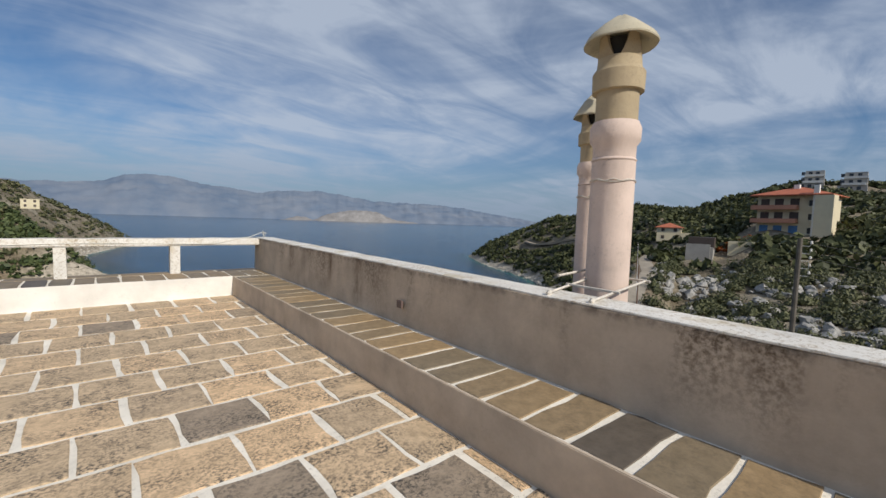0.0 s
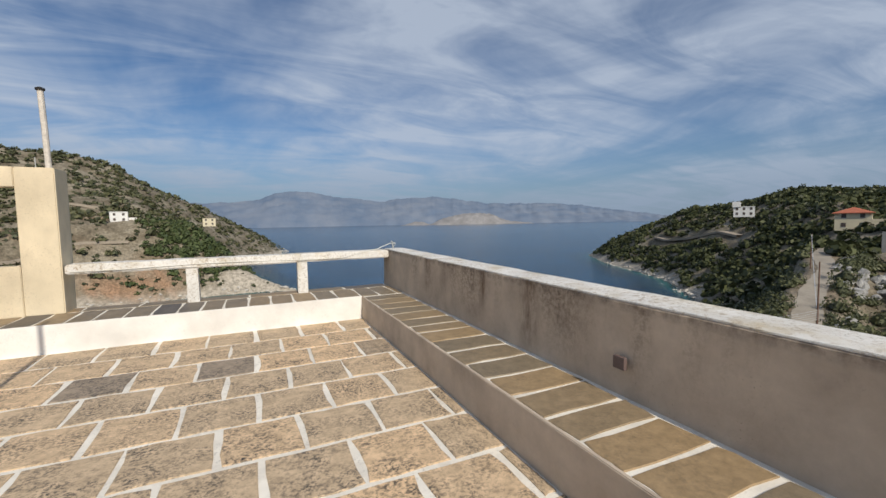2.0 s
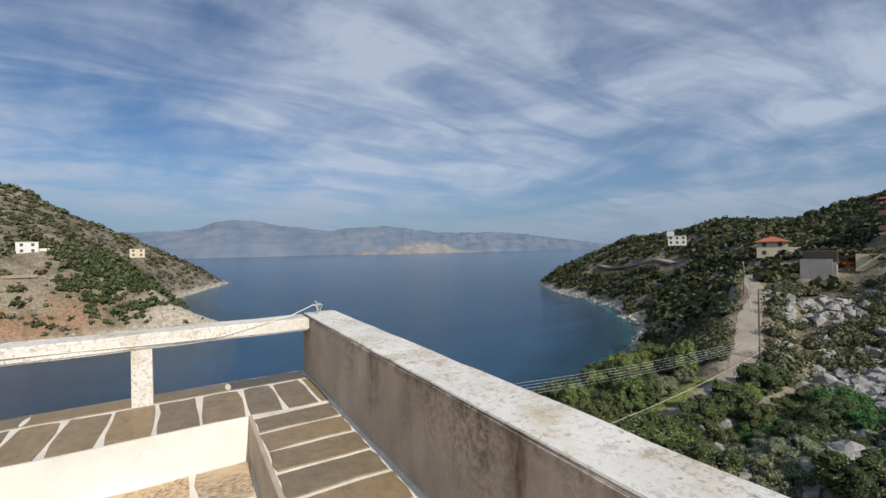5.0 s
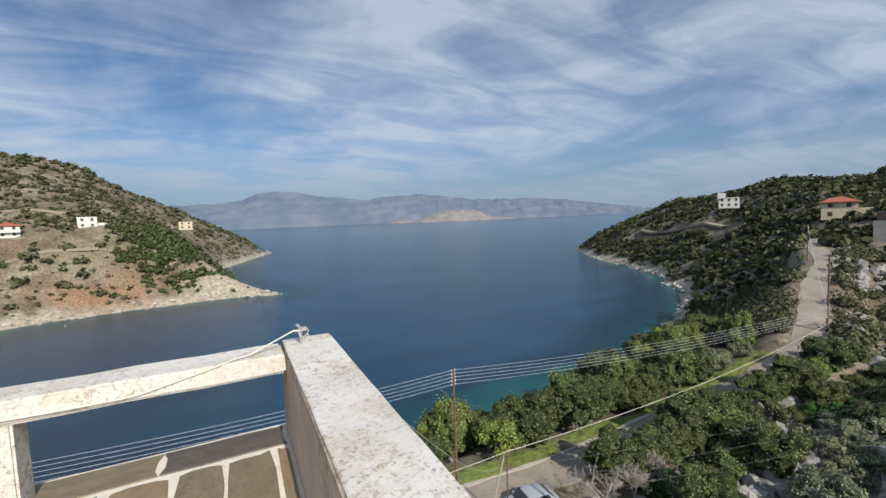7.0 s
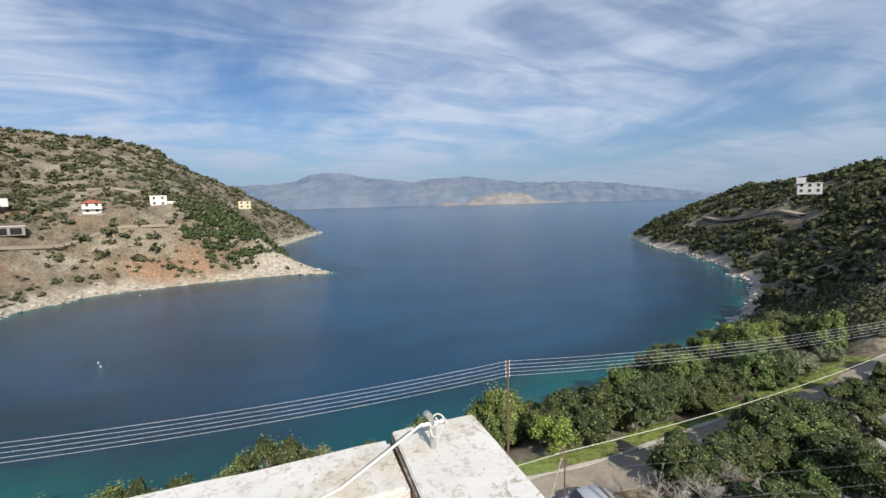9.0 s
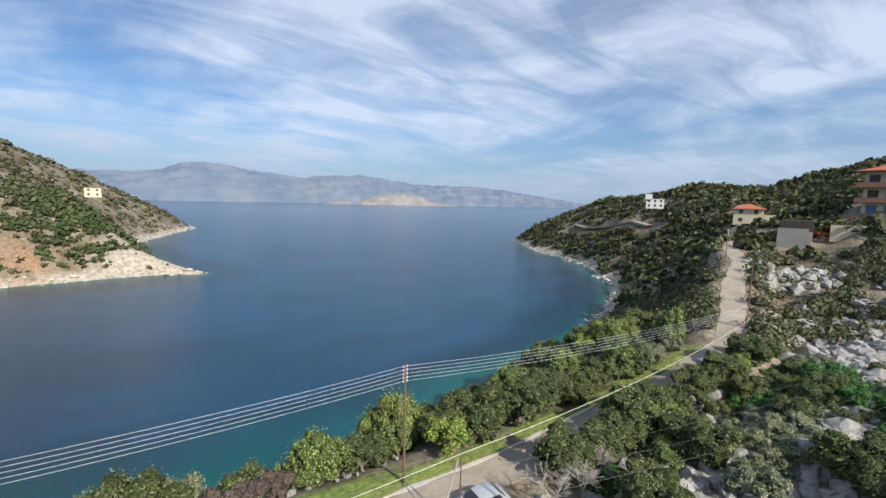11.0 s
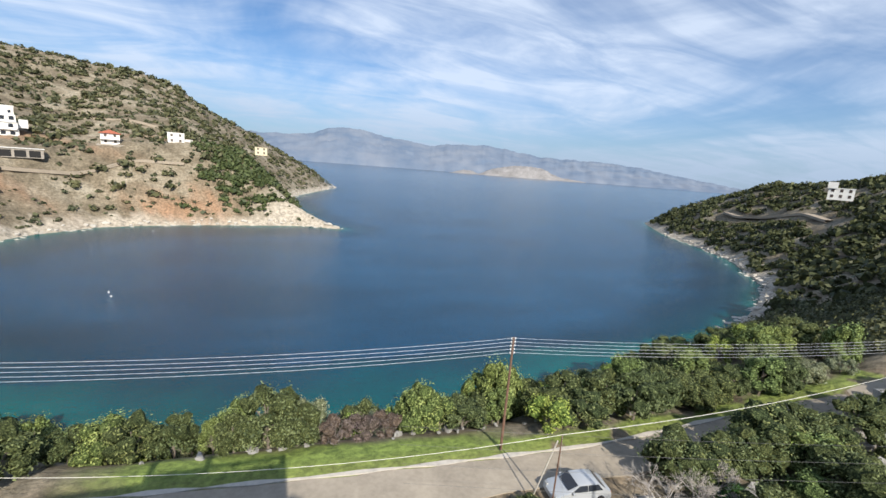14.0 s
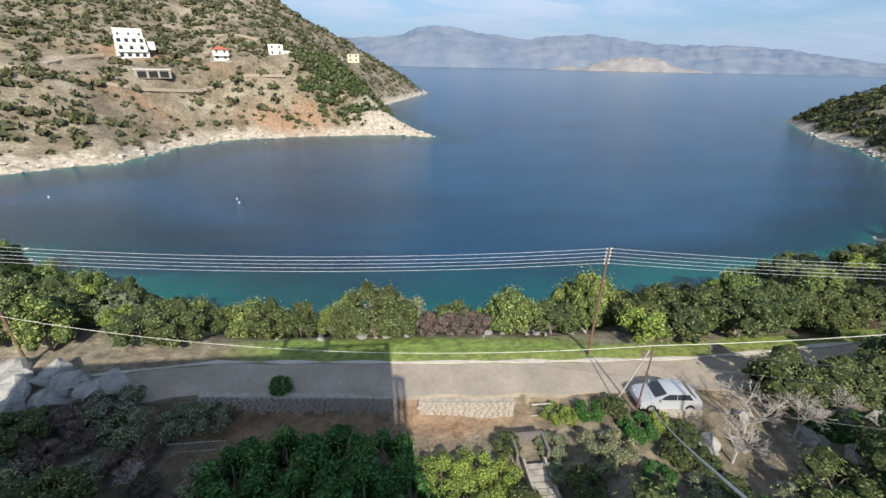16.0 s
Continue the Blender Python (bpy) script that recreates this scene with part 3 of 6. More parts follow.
def rough_box(name, mat, x0, x1, y0, y1, z0, z1, step, amp, seed, bev=0.008, parent=None, label="", kind="", category=""):
    """A long hand-plastered block whose edges wander a little."""
    bm = bmesh.new()
    add_box(bm, x0, x1, y0, y1, z0, z1)
    for axis, (lo, hi) in enumerate(((x0, x1), (y0, y1))):
        n = min(90, int((hi - lo) / step))
        for k in range(1, n):
            co = [0, 0, 0]; no = [0, 0, 0]
            co[axis], no[axis] = lo + (hi - lo) * k / n, 1
            bmesh.ops.bisect_plane(bm, geom=bm.verts[:] + bm.edges[:] + bm.faces[:], plane_co=co, plane_no=no)
    if bev:
        es = [e for e in bm.edges if len(e.link_faces) == 2 and e.calc_face_angle() > 0.5]
        bmesh.ops.bevel(bm, geom=es, offset=bev, segments=2, affect="EDGES")
    for v in bm.verts:
        q = noise.noise_vector(v.co * 2.2 + Vector((seed, 0, 0))) + 0.5 * noise.noise_vector(v.co * 9 + Vector((0, seed, 0)))
        v.co += amp * q
    ob = part(name, bm, mat, parent, label)
    return tagged(ob, label, category, kind=kind)


floor = box("floor", M_MORTAR, X0, 2.63, Y0, 8.72, -0.3, -0.008)
tagged(floor, "roof terrace paved with sandstone slabs and whitewashed joints", "floor", kind="structure")
ledge = box("platform", M_MORTAR, 2.66, XI, Y0, 8.75, -0.3, LZ - 0.008)
tagged(ledge, "raised terrace edge paved with brown slabs", "ledge", kind="structure")
ledge_end = box("platform_end", M_MORTAR, X0, XI, 8.75, YO + 0.03, -0.3, LZ - 0.008)
tagged(ledge_end, "raised end of the terrace paved with brown slabs", "ledge", kind="structure")
rough_box("trim", M_PLASTER, 2.63, 2.66, Y0, 8.75, -0.3, LZ + 0.002, 0.3, 0.004, 3, 0.005, label="thin grey plaster face of the raised edge", kind="structure", category="ledge face")
rough_box("trim_end", M_CURB, X0, 2.63, 8.72, 8.75, -0.3, LZ + 0.004, 0.3, 0.004, 4, 0.005, label="white painted face of the raised end", kind="structure", category="ledge face")
wall_east = rough_box("wall_east", M_PLASTER, XI, XO, Y0, YO, -2.1, PZ - 0.014, 0.25, 0.004, 5, 0.006, label="grey stained plaster parapet wall", kind="structure", category="parapet")
for v in wall_east.data.vertices:
    if v.co.x < XI + 0.05:
        v.co.x -= (0.01 + 0.045 * min(1.0, max(0.0, (v.co.y - 1.3) / 1.7))) * min(1.0, max(0.0, (PZ - v.co.z) / 0.12))
rough_box("coping", M_WHITE, XI - 0.001, XO + 0.006, Y0, YO + 0.004, PZ - 0.014, PZ, 0.06, 0.006, 6, 0.004, label="flaking white painted top of the parapet", kind="structure", category="coping")
box("wall_north", M_CURB, X0, XO, YO - 0.25, YO, -22.5, -0.3)
tagged(bpy.data.objects["wall_north"], "white house wall below the terrace", "wall", kind="structure")
box("wall_side", M_CURB, XO - 0.25, XO, Y0, YO - 0.25, -22.5, -2.0)
tagged(bpy.data.objects["wall_side"], "white house wall below the parapet", "wall", kind="structure")
box("wall_west", M_CURB, X0, X0 + 0.25, Y0, YO - 0.25, -22.5, -0.3)
tagged(bpy.data.objects["wall_west"], "white house wall at the far side", "wall", kind="structure")


def slab_mesh(name, w, d, h, seed, mat):
    """One flat stone with a wavering outline and worn upper edge."""
    r = random.Random(seed)
    bm = bmesh.new()
    out = []
    for (ax, ay), (bx, by) in zip(((-1, -1), (1, -1), (1, 1), (-1, 1)), ((1, -1), (1, 1), (-1, 1), (-1, -1))):
        for t in (0.0, 0.3, 0.68):
            j = 0.010 if t else 0.016
            out.append(((ax + (bx - ax) * t) * w / 2 + r.uniform(-j, j), (ay + (by - ay) * t) * d / 2 + r.uniform(-j, j)))
    low = [bm.verts.new((x, y, -h)) for x, y in out]
    mid = [bm.verts.new((x, y, -0.004)) for x, y in out]
    top = [bm.verts.new((x * 0.975, y * 0.975, r.uniform(-0.001, 0.002))) for x, y in out]
    n = len(out)
    for a, b in ((low, mid), (mid, top)):
        for i in range(n):
            bm.faces.new((a[i], a[(i + 1) % n], b[(i + 1) % n], b[i]))
    bm.faces.new(top)
    me = bpy.data.meshes.new(name)
    bmesh.ops.recalc_face_normals(bm, faces=bm.faces)
    bm.to_mesh(me)
    bm.free()
    me.materials.append(mat)
    return me


# ---- railing at the terrace end ----
railing = holder("railing", 1.1, 9.6, LZ, "white painted masonry railing with square posts, paint flaking", "railing")


def under(parent, ob):
    ob.parent = parent
    ob.matrix_parent_inverse = Matrix.Translation(-Vector(parent.location))
    return ob


under(railing, rough_box("beam", M_WHITE, -1.06, XI - 0.02, YB, YO - 0.03, 0.822, PZ + 0.003, 0.12, 0.008, 8, 0.015))
for px in (1.88, 0.36):
    under(railing, rough_box("post", M_WHITE, px - 0.075, px + 0.075, YB + 0.01, YB + 0.2, LZ - 0.01, 0.83, 0.08, 0.006, 9 + px, 0.012))

# ---- gable wall with an opening, and its pipe ----
screen = holder("screen_wall", -2.5, 9.7, LZ, "cream painted roof wall with a square opening", "wall")
under(screen, rough_box("pier", M_CREAM, -1.48, -1.08, 9.5, 9.9, LZ - 0.01, 2.2, 0.2, 0.006, 20, 0.012))
under(screen, rough_box("lower_wall", M_CREAM, -4.4, -1.482, 9.5, 9.72, LZ - 0.01, 0.958, 0.25, 0.005, 21, 0.008))
under(screen, rough_box("lintel", M_CREAM, -4.4, -1.482, 9.5, 9.72, 1.95, 2.2, 0.25, 0.005, 22, 0.008))
under(screen, rough_box("pier", M_CREAM, -4.8, -4.402, 9.5, 9.9, LZ - 0.01, 2.2, 0.2, 0.006, 23, 0.012))
vent_pipe = holder("vent_pipe", -1.2, 9.68, 2.2, "thin white vent pipe with a dark cap on the roof wall", "pipe")
bm = bmesh.new(); tube(bm, [(-1.19, 9.68, 2.19), (-1.2, 9.68, 2.7), (-1.215, 9.68, 3.2)], 0.034, 10)
under(vent_pipe, part("pipe", bm, M_RUSTY))
bm = bmesh.new(); lathe(bm, [(0.05, 3.2), (0.052, 3.225), (0.02, 3.24)], -1.215, 9.68, 12)
under(vent_pipe, part("cap", bm, M_DARK, label="dark cap"))
bm = bmesh.new(); tube(bm, [(-1.3, 9.62, 2.19), (-1.3, 9.62, 2.34)], 0.006, 5)
under(vent_pipe, part("rod", bm, M_METAL))
# unseen pole, added to cast the thin shadow line on the raised end
mast = holder("shadow_pole", -0.8, 4.4, 0, "thin unseen metal pole added to cast a shadow line", "mast")
bm = bmesh.new(); tube(bm, [(-0.8, 4.4, -0.01), (-0.8, 4.4, 3.7)], 0.025, 8); lathe(bm, [(0.09, -0.01), (0.09, 0.01)], -0.8, 4.4, 10)
under(mast, part("pole", bm, M_METAL))

# ---- drain and fittings ----
bm = bmesh.new()
add_box(bm, XI - 0.068, XI - 0.04, 4.44, 4.53, 0.51, 0.592, 0.004)
drain = tagged(part("junction_cover", bm, simple("dull_brown_plastic", (0.13, 0.09, 0.08), 0.6)), "small square brown cover on the parapet", "cover")
hook = holder("cable_hook", 3.45, 9.66, PZ, "metal hook with wire wound round it on the parapet corner", "hook")
bm = bmesh.new()
tube(bm, [(3.44, 9.66, 0.94), (3.44, 9.66, 1.05), (3.43, 9.66, 1.085), (3.415, 9.66, 1.1)], 0.011, 6)
tube(bm, [(3.40, 9.66, 1.055), (3.48, 9.66, 1.055)], 0.008, 5)
under(hook, part("pin", bm, M_METAL))
bm = bmesh.new()
tube(bm, [(3.44 + 0.035 * math.cos(a) + 0.02, 9.66 + 0.03 * math.sin(a * 1.3), 1.04 + 0.03 * math.sin(a)) for a in np.linspace(0, 10, 36)], 0.0028, 5)
under(hook, part("wire_coil", bm, M_CABLE, label="pale coiled wire"))
bm = bmesh.new()
xs = np.linspace(-1.0, 3.4, 46)
tube(bm, [(x, 9.488 + 0.004 * math.sin(x * 5) + (0.17 * max(0, (x - 2.9) / 0.5)), 0.87 + 0.012 * math.sin(x * 2.1) + 0.095 * min(1, max(0, (x - 2.5) / 0.5)) + 0.09 * max(0, (x - 3.1) / 0.3)) for x in xs], 0.005, 5)
tagged(part("cable", bm, M_CABLE), "thin pale cable fixed along the railing", "cable")


# ---- chimneys ----
def chimney(x, y, R, top, eave, base, dy=0.0):
    ob = holder("chimney", x, y, base, "", "chimney", "chimney pipes beside the parapet")
    s = R / 0.17
    z1 = eave - 0.92 * s
    bm = bmesh.new()
    lathe(bm, [(R * 1.02, base), (R, base + 1), (R * 0.985, z1 - 0.02), (R * 0.985, z1)], x, y)
    under(ob, part("lower_pipe", bm, M_PIPE))
    bm = bmesh.new()
    lathe(bm, [(R * 1.0, z1 + 0.002), (R * 1.03, z1 + 0.012), (R * 0.96, z1 + 0.03), (R * 0.97, z1 + 0.12 * s), (R * 1.13, z1 + 0.16 * s), (R * 1.15, z1 + 0.26 * s), (R * 1.02, z1 + 0.31 * s)], x, y)
    under(ob, part("pipe_collar", bm, M_PIPE))
    bm = bmesh.new()
    tube(bm, [(x + (R + 0.004) * math.cos(a), y + (R + 0.004) * math.sin(a), z1 - 0.16 * s + 0.012 * math.sin(3 * a)) for a in np.linspace(0, 6.2832, 33)], 0.005, 5)
    tube(bm, [(x + (R + 0.006) * math.cos(a), y + (R + 0.006) * math.sin(a), z1 - 0.155 * s + 0.009 * math.sin(9 * a)) for a in np.linspace(2.6, 4.4, 20)], 0.005, 5)
    under(ob, part("tie_wire", bm, M_RUSTY, label="rusty tie wire"))
    bm = bmesh.new()
    lathe(bm, [(R * 0.95, z1 + 0.312 * s), (R * 0.95, z1 + 0.54 * s), (R * 1.15, z1 + 0.545 * s), (R * 1.17, z1 + 0.69 * s), (R * 1.0, z1 + 0.73 * s), (R * 0.96, z1 + 0.8 * s)], x, y)
    under(ob, part("upper_pipe", bm, M_PIPE_TOP))
    for k in range(4):
        a = math.pi / 4 + k * math.pi / 2 + 0.35
        bm = bmesh.new()
        n, r0, r1, zb, zt = 8, R * 0.78, R * 0.96, z1 + 0.8 * s, eave + 0.07
        vs = []
        for i in range(n + 1):
            f = i / n
            w = 0.62 - 0.36 * math.sin(min(1, f) * math.pi / 2)
            row = []
            for rr in (r0, r1):
                for sgn in (-1, 1):
                    row.append(bm.verts.new((x + rr * math.cos(a + sgn * w), y + rr * math.sin(a + sgn * w), zb + f * (zt - zb))))
            vs.append(row)
        for p, q in zip(vs, vs[1:]):
            for i, j in ((0, 1), (1, 3), (3, 2), (2, 0)):
                bm.faces.new((p[i], p[j], q[j], q[i]))
        bm.faces.new([vs[0][i] for i in (0, 1, 3, 2)]); bm.faces.new([vs[-1][i] for i in (0, 1, 3, 2)])
        under(ob, part("cap_support", bm, M_PIPE_TOP))
    # black cylinder added to give the gap between the supports its shade
    bm = bmesh.new()
    lathe(bm, [(R * 0.72, z1 + 0.7 * s), (R * 0.72, eave + 0.03)], x, y)
    under(ob, part("flue", bm, M_DARK, label="dark cylinder for the shade under the cap"))
    bm = bmesh.new()
    C = R * 1.63
    rows = lathe(bm, [(0.02, eave + 0.12 * s), (C * 0.8, eave + 0.01), (C, eave - 0.008), (C * 1.01, eave + 0.004), (C * 0.92, eave + 0.05 * s), (C * 0.55, eave + (top - eave) * 0.62), (C * 0.2, top - 0.02), (0.02, top)], x, y)
    for v in bm.verts:
        v.co.z += 0.006 * math.sin(5 * math.atan2(v.co.y - y, v.co.x - x))
    under(ob, part("cap", bm, M_CAP, label="cone shaped cement cap"))
    return ob


tagged(chimney(4.34, 2.7, 0.19, 3.286, 3.036, -1.6), "tall pinkish clay chimney pipe, ochre top, cement cone cap")
tagged(chimney(4.73, 3.14, 0.13, 2.8, 2.548, -1.6), "slimmer pink clay chimney pipe with a cone cap")
box("masonry_stack", M_CURB, XO + 0.002, 4.9, 2.0, 3.5, -22.5, -1.6)
tagged(bpy.data.objects["masonry_stack"], "white masonry base carrying the chimney pipes", "wall")
bracket = holder("bracket", 3.7, 2.6, PZ, "white rusty iron bracket holding the chimney pipe", "bracket")
for pts in ([(3.36, 2.3, 0.965), (4.62, 2.47, 1.0)], [(3.36, 2.66, 0.965), (4.62, 2.93, 1.0)], [(3.78, 2.3, 0.985), (3.8, 2.78, 0.985)], [(4.58, 2.42, 1.0), (4.58, 2.98, 1.0)], [(3.78, 2.85, 1.05), (4.75, 3.0, 1.06)]):
    bm = bmesh.new(); tube(bm, pts, 0.012, 5)
    under(bracket, part("bar", bm, M_RUSTY))
for yy in (2.31, 2.67):
    bm = bmesh.new(); lathe(bm, [(0.022, 0.945), (0.022, 0.965), (0.012, 0.985)], 3.4, yy, 8)
    under(bracket, part("bolt", bm, M_RUSTY))


# ---- plants ----
def leaf_cloud(r, centre, radii, count, size, out, flat=0.3, up=0.35, keep=None):
    """Leaves over the shell of one clump, added to out as (corner, corner, corner, corner)."""
    c, rad = np.array(centre), np.array(radii)
    for _ in range(count):
        v = np.array([r.gauss(0, 1), r.gauss(0, 1), r.gauss(0, 1)])
        v /= np.linalg.norm(v) + 1e-9
        if v[2] < -0.5:
            continue
        p = c + v * rad * (0.72 + 0.5 * r.random() ** 0.8 + 0.16 * math.sin(5 * v[0] + 7 * c[0]) * math.sin(4 * v[1] + 5 * c[1]))
        n = v + np.array([r.gauss(0, 0.38), r.gauss(0, 0.38), r.gauss(0, 0.38) + up * 0.6])
        n /= np.linalg.norm(n)
        u = np.cross(n, [r.gauss(0, 1), r.gauss(0, 1), r.gauss(0, 1)])
        u /= np.linalg.norm(u) + 1e-9
        w = np.cross(n, u)
        a, b = size * r.uniform(0.6, 1.3), size * r.uniform(0.3, 0.6)
        out.append((p - u * a, p + w * b + n * 0.15 * a, p + u * a, p - w * b + n * 0.15 * a))


def leaves_mesh(name, quads, mat):
    v = [tuple(c) for q in quads for c in q]
    return mesh_of(name, v, [(4 * i, 4 * i + 1, 4 * i + 2, 4 * i + 3) for i in range(len(quads))], [mat])


def core_mesh(name, blobs, seed, mat, sub=2):
    """The lumpy inner mass of a crown."""
    bm = bmesh.new()
    for k, (c, rad) in enumerate(blobs):
        m = Matrix.Translation(c) @ Matrix.Diagonal((rad[0], rad[1], rad[2], 1))
        made = bmesh.ops.create_icosphere(bm, subdivisions=sub, radius=1, matrix=m)["verts"]
        for v in made:
            q = (v.co - Vector(c))
            v.co += q * (0.6 * noise.noise(v.co * 1.7 + Vector((seed, k, 0))) + 0.22 * noise.noise(v.co * 5 + Vector((k, seed, 0))))
    me = bpy.data.meshes.new(name)
    bm.to_mesh(me); bm.free()
    me.materials.append(mat)
    return me


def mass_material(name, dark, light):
    """Tiny foliage too fine to tell apart, below the outer leaves; shade in its hollows is painted dark."""
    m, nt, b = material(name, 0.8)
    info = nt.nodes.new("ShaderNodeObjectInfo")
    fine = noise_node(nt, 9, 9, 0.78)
    # lowest noise goes near black, shade between leaves put into the colour
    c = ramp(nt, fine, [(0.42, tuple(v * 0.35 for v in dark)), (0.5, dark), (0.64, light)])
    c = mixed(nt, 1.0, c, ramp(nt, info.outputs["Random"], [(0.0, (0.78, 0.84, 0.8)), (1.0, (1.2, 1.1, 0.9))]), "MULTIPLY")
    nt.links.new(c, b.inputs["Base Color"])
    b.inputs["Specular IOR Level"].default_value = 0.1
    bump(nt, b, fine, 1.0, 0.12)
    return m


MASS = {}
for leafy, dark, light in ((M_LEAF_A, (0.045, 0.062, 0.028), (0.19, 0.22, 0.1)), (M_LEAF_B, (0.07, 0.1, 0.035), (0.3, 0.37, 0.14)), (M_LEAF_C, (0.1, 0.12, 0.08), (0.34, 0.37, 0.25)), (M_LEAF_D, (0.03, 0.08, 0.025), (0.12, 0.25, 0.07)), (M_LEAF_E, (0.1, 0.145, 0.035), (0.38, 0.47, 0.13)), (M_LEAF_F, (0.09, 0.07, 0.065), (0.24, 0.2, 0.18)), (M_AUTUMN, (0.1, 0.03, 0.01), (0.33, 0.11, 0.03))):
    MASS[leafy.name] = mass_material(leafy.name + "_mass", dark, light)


def plant_kind(seed, height, width, mat, leaf, count, blobs_n=12, trunk=True, cone=0.0):
    """Meshes of one tree: trunk, inner mass and leaves, for a plant whose foot is at the origin."""
    r = random.Random(seed)
    blobs = []
    for k in range(blobs_n):
        f = (k + 0.5) / blobs_n
        z = height * (0.28 + 0.58 * f) if trunk else height * (0.12 + 0.62 * f)
        sp = width * 0.36 * (1 - cone * f) * (1.1 - 0.6 * abs(f - 0.4))
        a = k * 2.4 + r.uniform(-0.5, 0.5)
        rad = width * r.uniform(0.11, 0.28) * (1 - 0.55 * cone * f)
        blobs.append(((sp * math.cos(a), sp * math.sin(a), z), (rad, rad * r.uniform(0.85, 1.15), rad * r.uniform(0.65, 1.0) * (1 + cone))))
    quads = []
    for c, rad in blobs:
        leaf_cloud(r, c, rad, count // blobs_n, leaf, quads)
    bm = bmesh.new()
    h0 = height * 0.45
    tube(bm, [(0, 0, -0.3), (0.03 * height, 0.01 * height, h0 * 0.5), (0, 0.02 * height, h0), (0.01, 0, height * 0.75)], [0.03 * height, 0.024 * height, 0.018 * height, 0.008 * height], 7)
    for c, rad in blobs[::2]:
        tube(bm, [(0, 0.01 * height, h0 * r.uniform(0.3, 0.8)), (c[0] * 0.5, c[1] * 0.5, c[2] * 0.8), tuple(c)], [0.014 * height, 0.01 * height, 0.004 * height], 5)
    tm = bpy.data.meshes.new("trunk"); bm.to_mesh(tm); bm.free(); tm.materials.append(M_BARK)
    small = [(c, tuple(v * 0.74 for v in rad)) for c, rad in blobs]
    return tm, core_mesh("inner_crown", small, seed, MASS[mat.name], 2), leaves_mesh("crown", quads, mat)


def plant(kind, name, x, y, z, scale, turn, label, category, group, tall=1.0):
    ob = new(name)
    ob.matrix_basis = Matrix.Translation((x, y, z)) @ Matrix.Rotation(turn, 4, "Z") @ Matrix.Diagonal((scale, scale, scale * tall, 1))
    tagged(ob, label, category, group)
    for n, me in zip(("trunk", "inner_crown", "crown"), kind):
        c = new(n, me)
        c.parent = ob
    return ob


KINDS = {
    "olive": [plant_kind(40 + k, 4.0, 3.9, M_LEAF_A, 0.115, 1750, 17) for k in range(3)],
    "pine": [plant_kind(50 + k, 4.4, 3.4, M_LEAF_B, 0.11, 1750, 17, True, 0.3) for k in range(3)],
    "grey": [plant_kind(60 + k, 2.8, 3.4, M_LEAF_C, 0.09, 1600, 13) for k in range(2)],
    "lime": [plant_kind(70 + k, 3.4, 3.0, M_LEAF_E, 0.09, 1600, 13) for k in range(2)],
    "dark": [plant_kind(80 + k, 2.8, 3.6, M_LEAF_D, 0.1, 1900, 14, False) for k in range(2)],
    "twigs": [plant_kind(90, 2.2, 2.8, M_LEAF_F, 0.07, 1500, 11)],
    "hedge": [plant_kind(95, 1.6, 2.4, M_LEAF_E, 0.05, 2000, 9, False)],
    "rust": [plant_kind(99, 1.6, 2.6, M_AUTUMN, 0.09, 900, 7, False)],
}
WORDS = {
    "olive": ("shrubby olive green tree on the slope", "tree"), "pine": ("young bright green pine on the slope", "tree"), "grey": ("silvery grey green bush among the trees", "bush"),
    "lime": ("sunlit yellow green shrub on the slope", "bush"), "dark": ("dense dark green bush with glossy leaves", "bush"), "twigs": ("leafless purple grey bush beside the grass verge", "bush"),
    "hedge": ("bright green clipped bush in the garden", "bush"), "rust": ("rust red bush on the stony bank", "bush"),
}
rnd = random.Random(77)
PLACED = []


def sow(kind, x, y, scale, group="", tall=1.0, sink=0.15):
    k = rnd.choice(KINDS[kind])
    word, cat = WORDS[kind]
    PLACED.append((x, y, scale))
    return plant(k, "tree" if cat == "tree" else "bush", x, y, ground_at(x, y) - sink, scale, rnd.uniform(0, 6.28), word, cat, group, tall)


def free(x, y, gap):
    return all((x - a) ** 2 + (y - b) ** 2 > gap * gap for a, b, _ in PLACED)


def clear_of_road(x, y, gap):
    return float(road_at(np.array([x]), np.array([y]))[0][0]) > gap


ROCK_FIELDS = ((70, 19.5, 7, 3, 210), (48, 16.2, 3.8, 2.2, 130), (34.5, 21, 4.2, 1.9, 130), (26, 20, 2.6, 1.6, 45), (41, 15.5, 4.5, 2.2, 90), (61, 15.5, 4, 1.8, 60), (98, 33, 6, 3.5, 60), (53.5, 27, 1.8, 0.9, 18))
# the belt of trees between the road and the sea
def candidates(n, x0, x1, y0, y1):
    xs, ys = [rnd.uniform(x0, x1) for _ in range(n)], [rnd.uniform(y0, y1) for _ in range(n)]
    d = coast_distance(np.array(xs), np.array(ys))
    rd, _ = road_at(np.array(xs), np.array(ys))
    return list(zip(xs, ys, d.tolist(), rd.tolist()))


def road_y(x):
    return float(np.interp(x, [p[0] for p in ROAD], [p[1] for p in ROAD]))


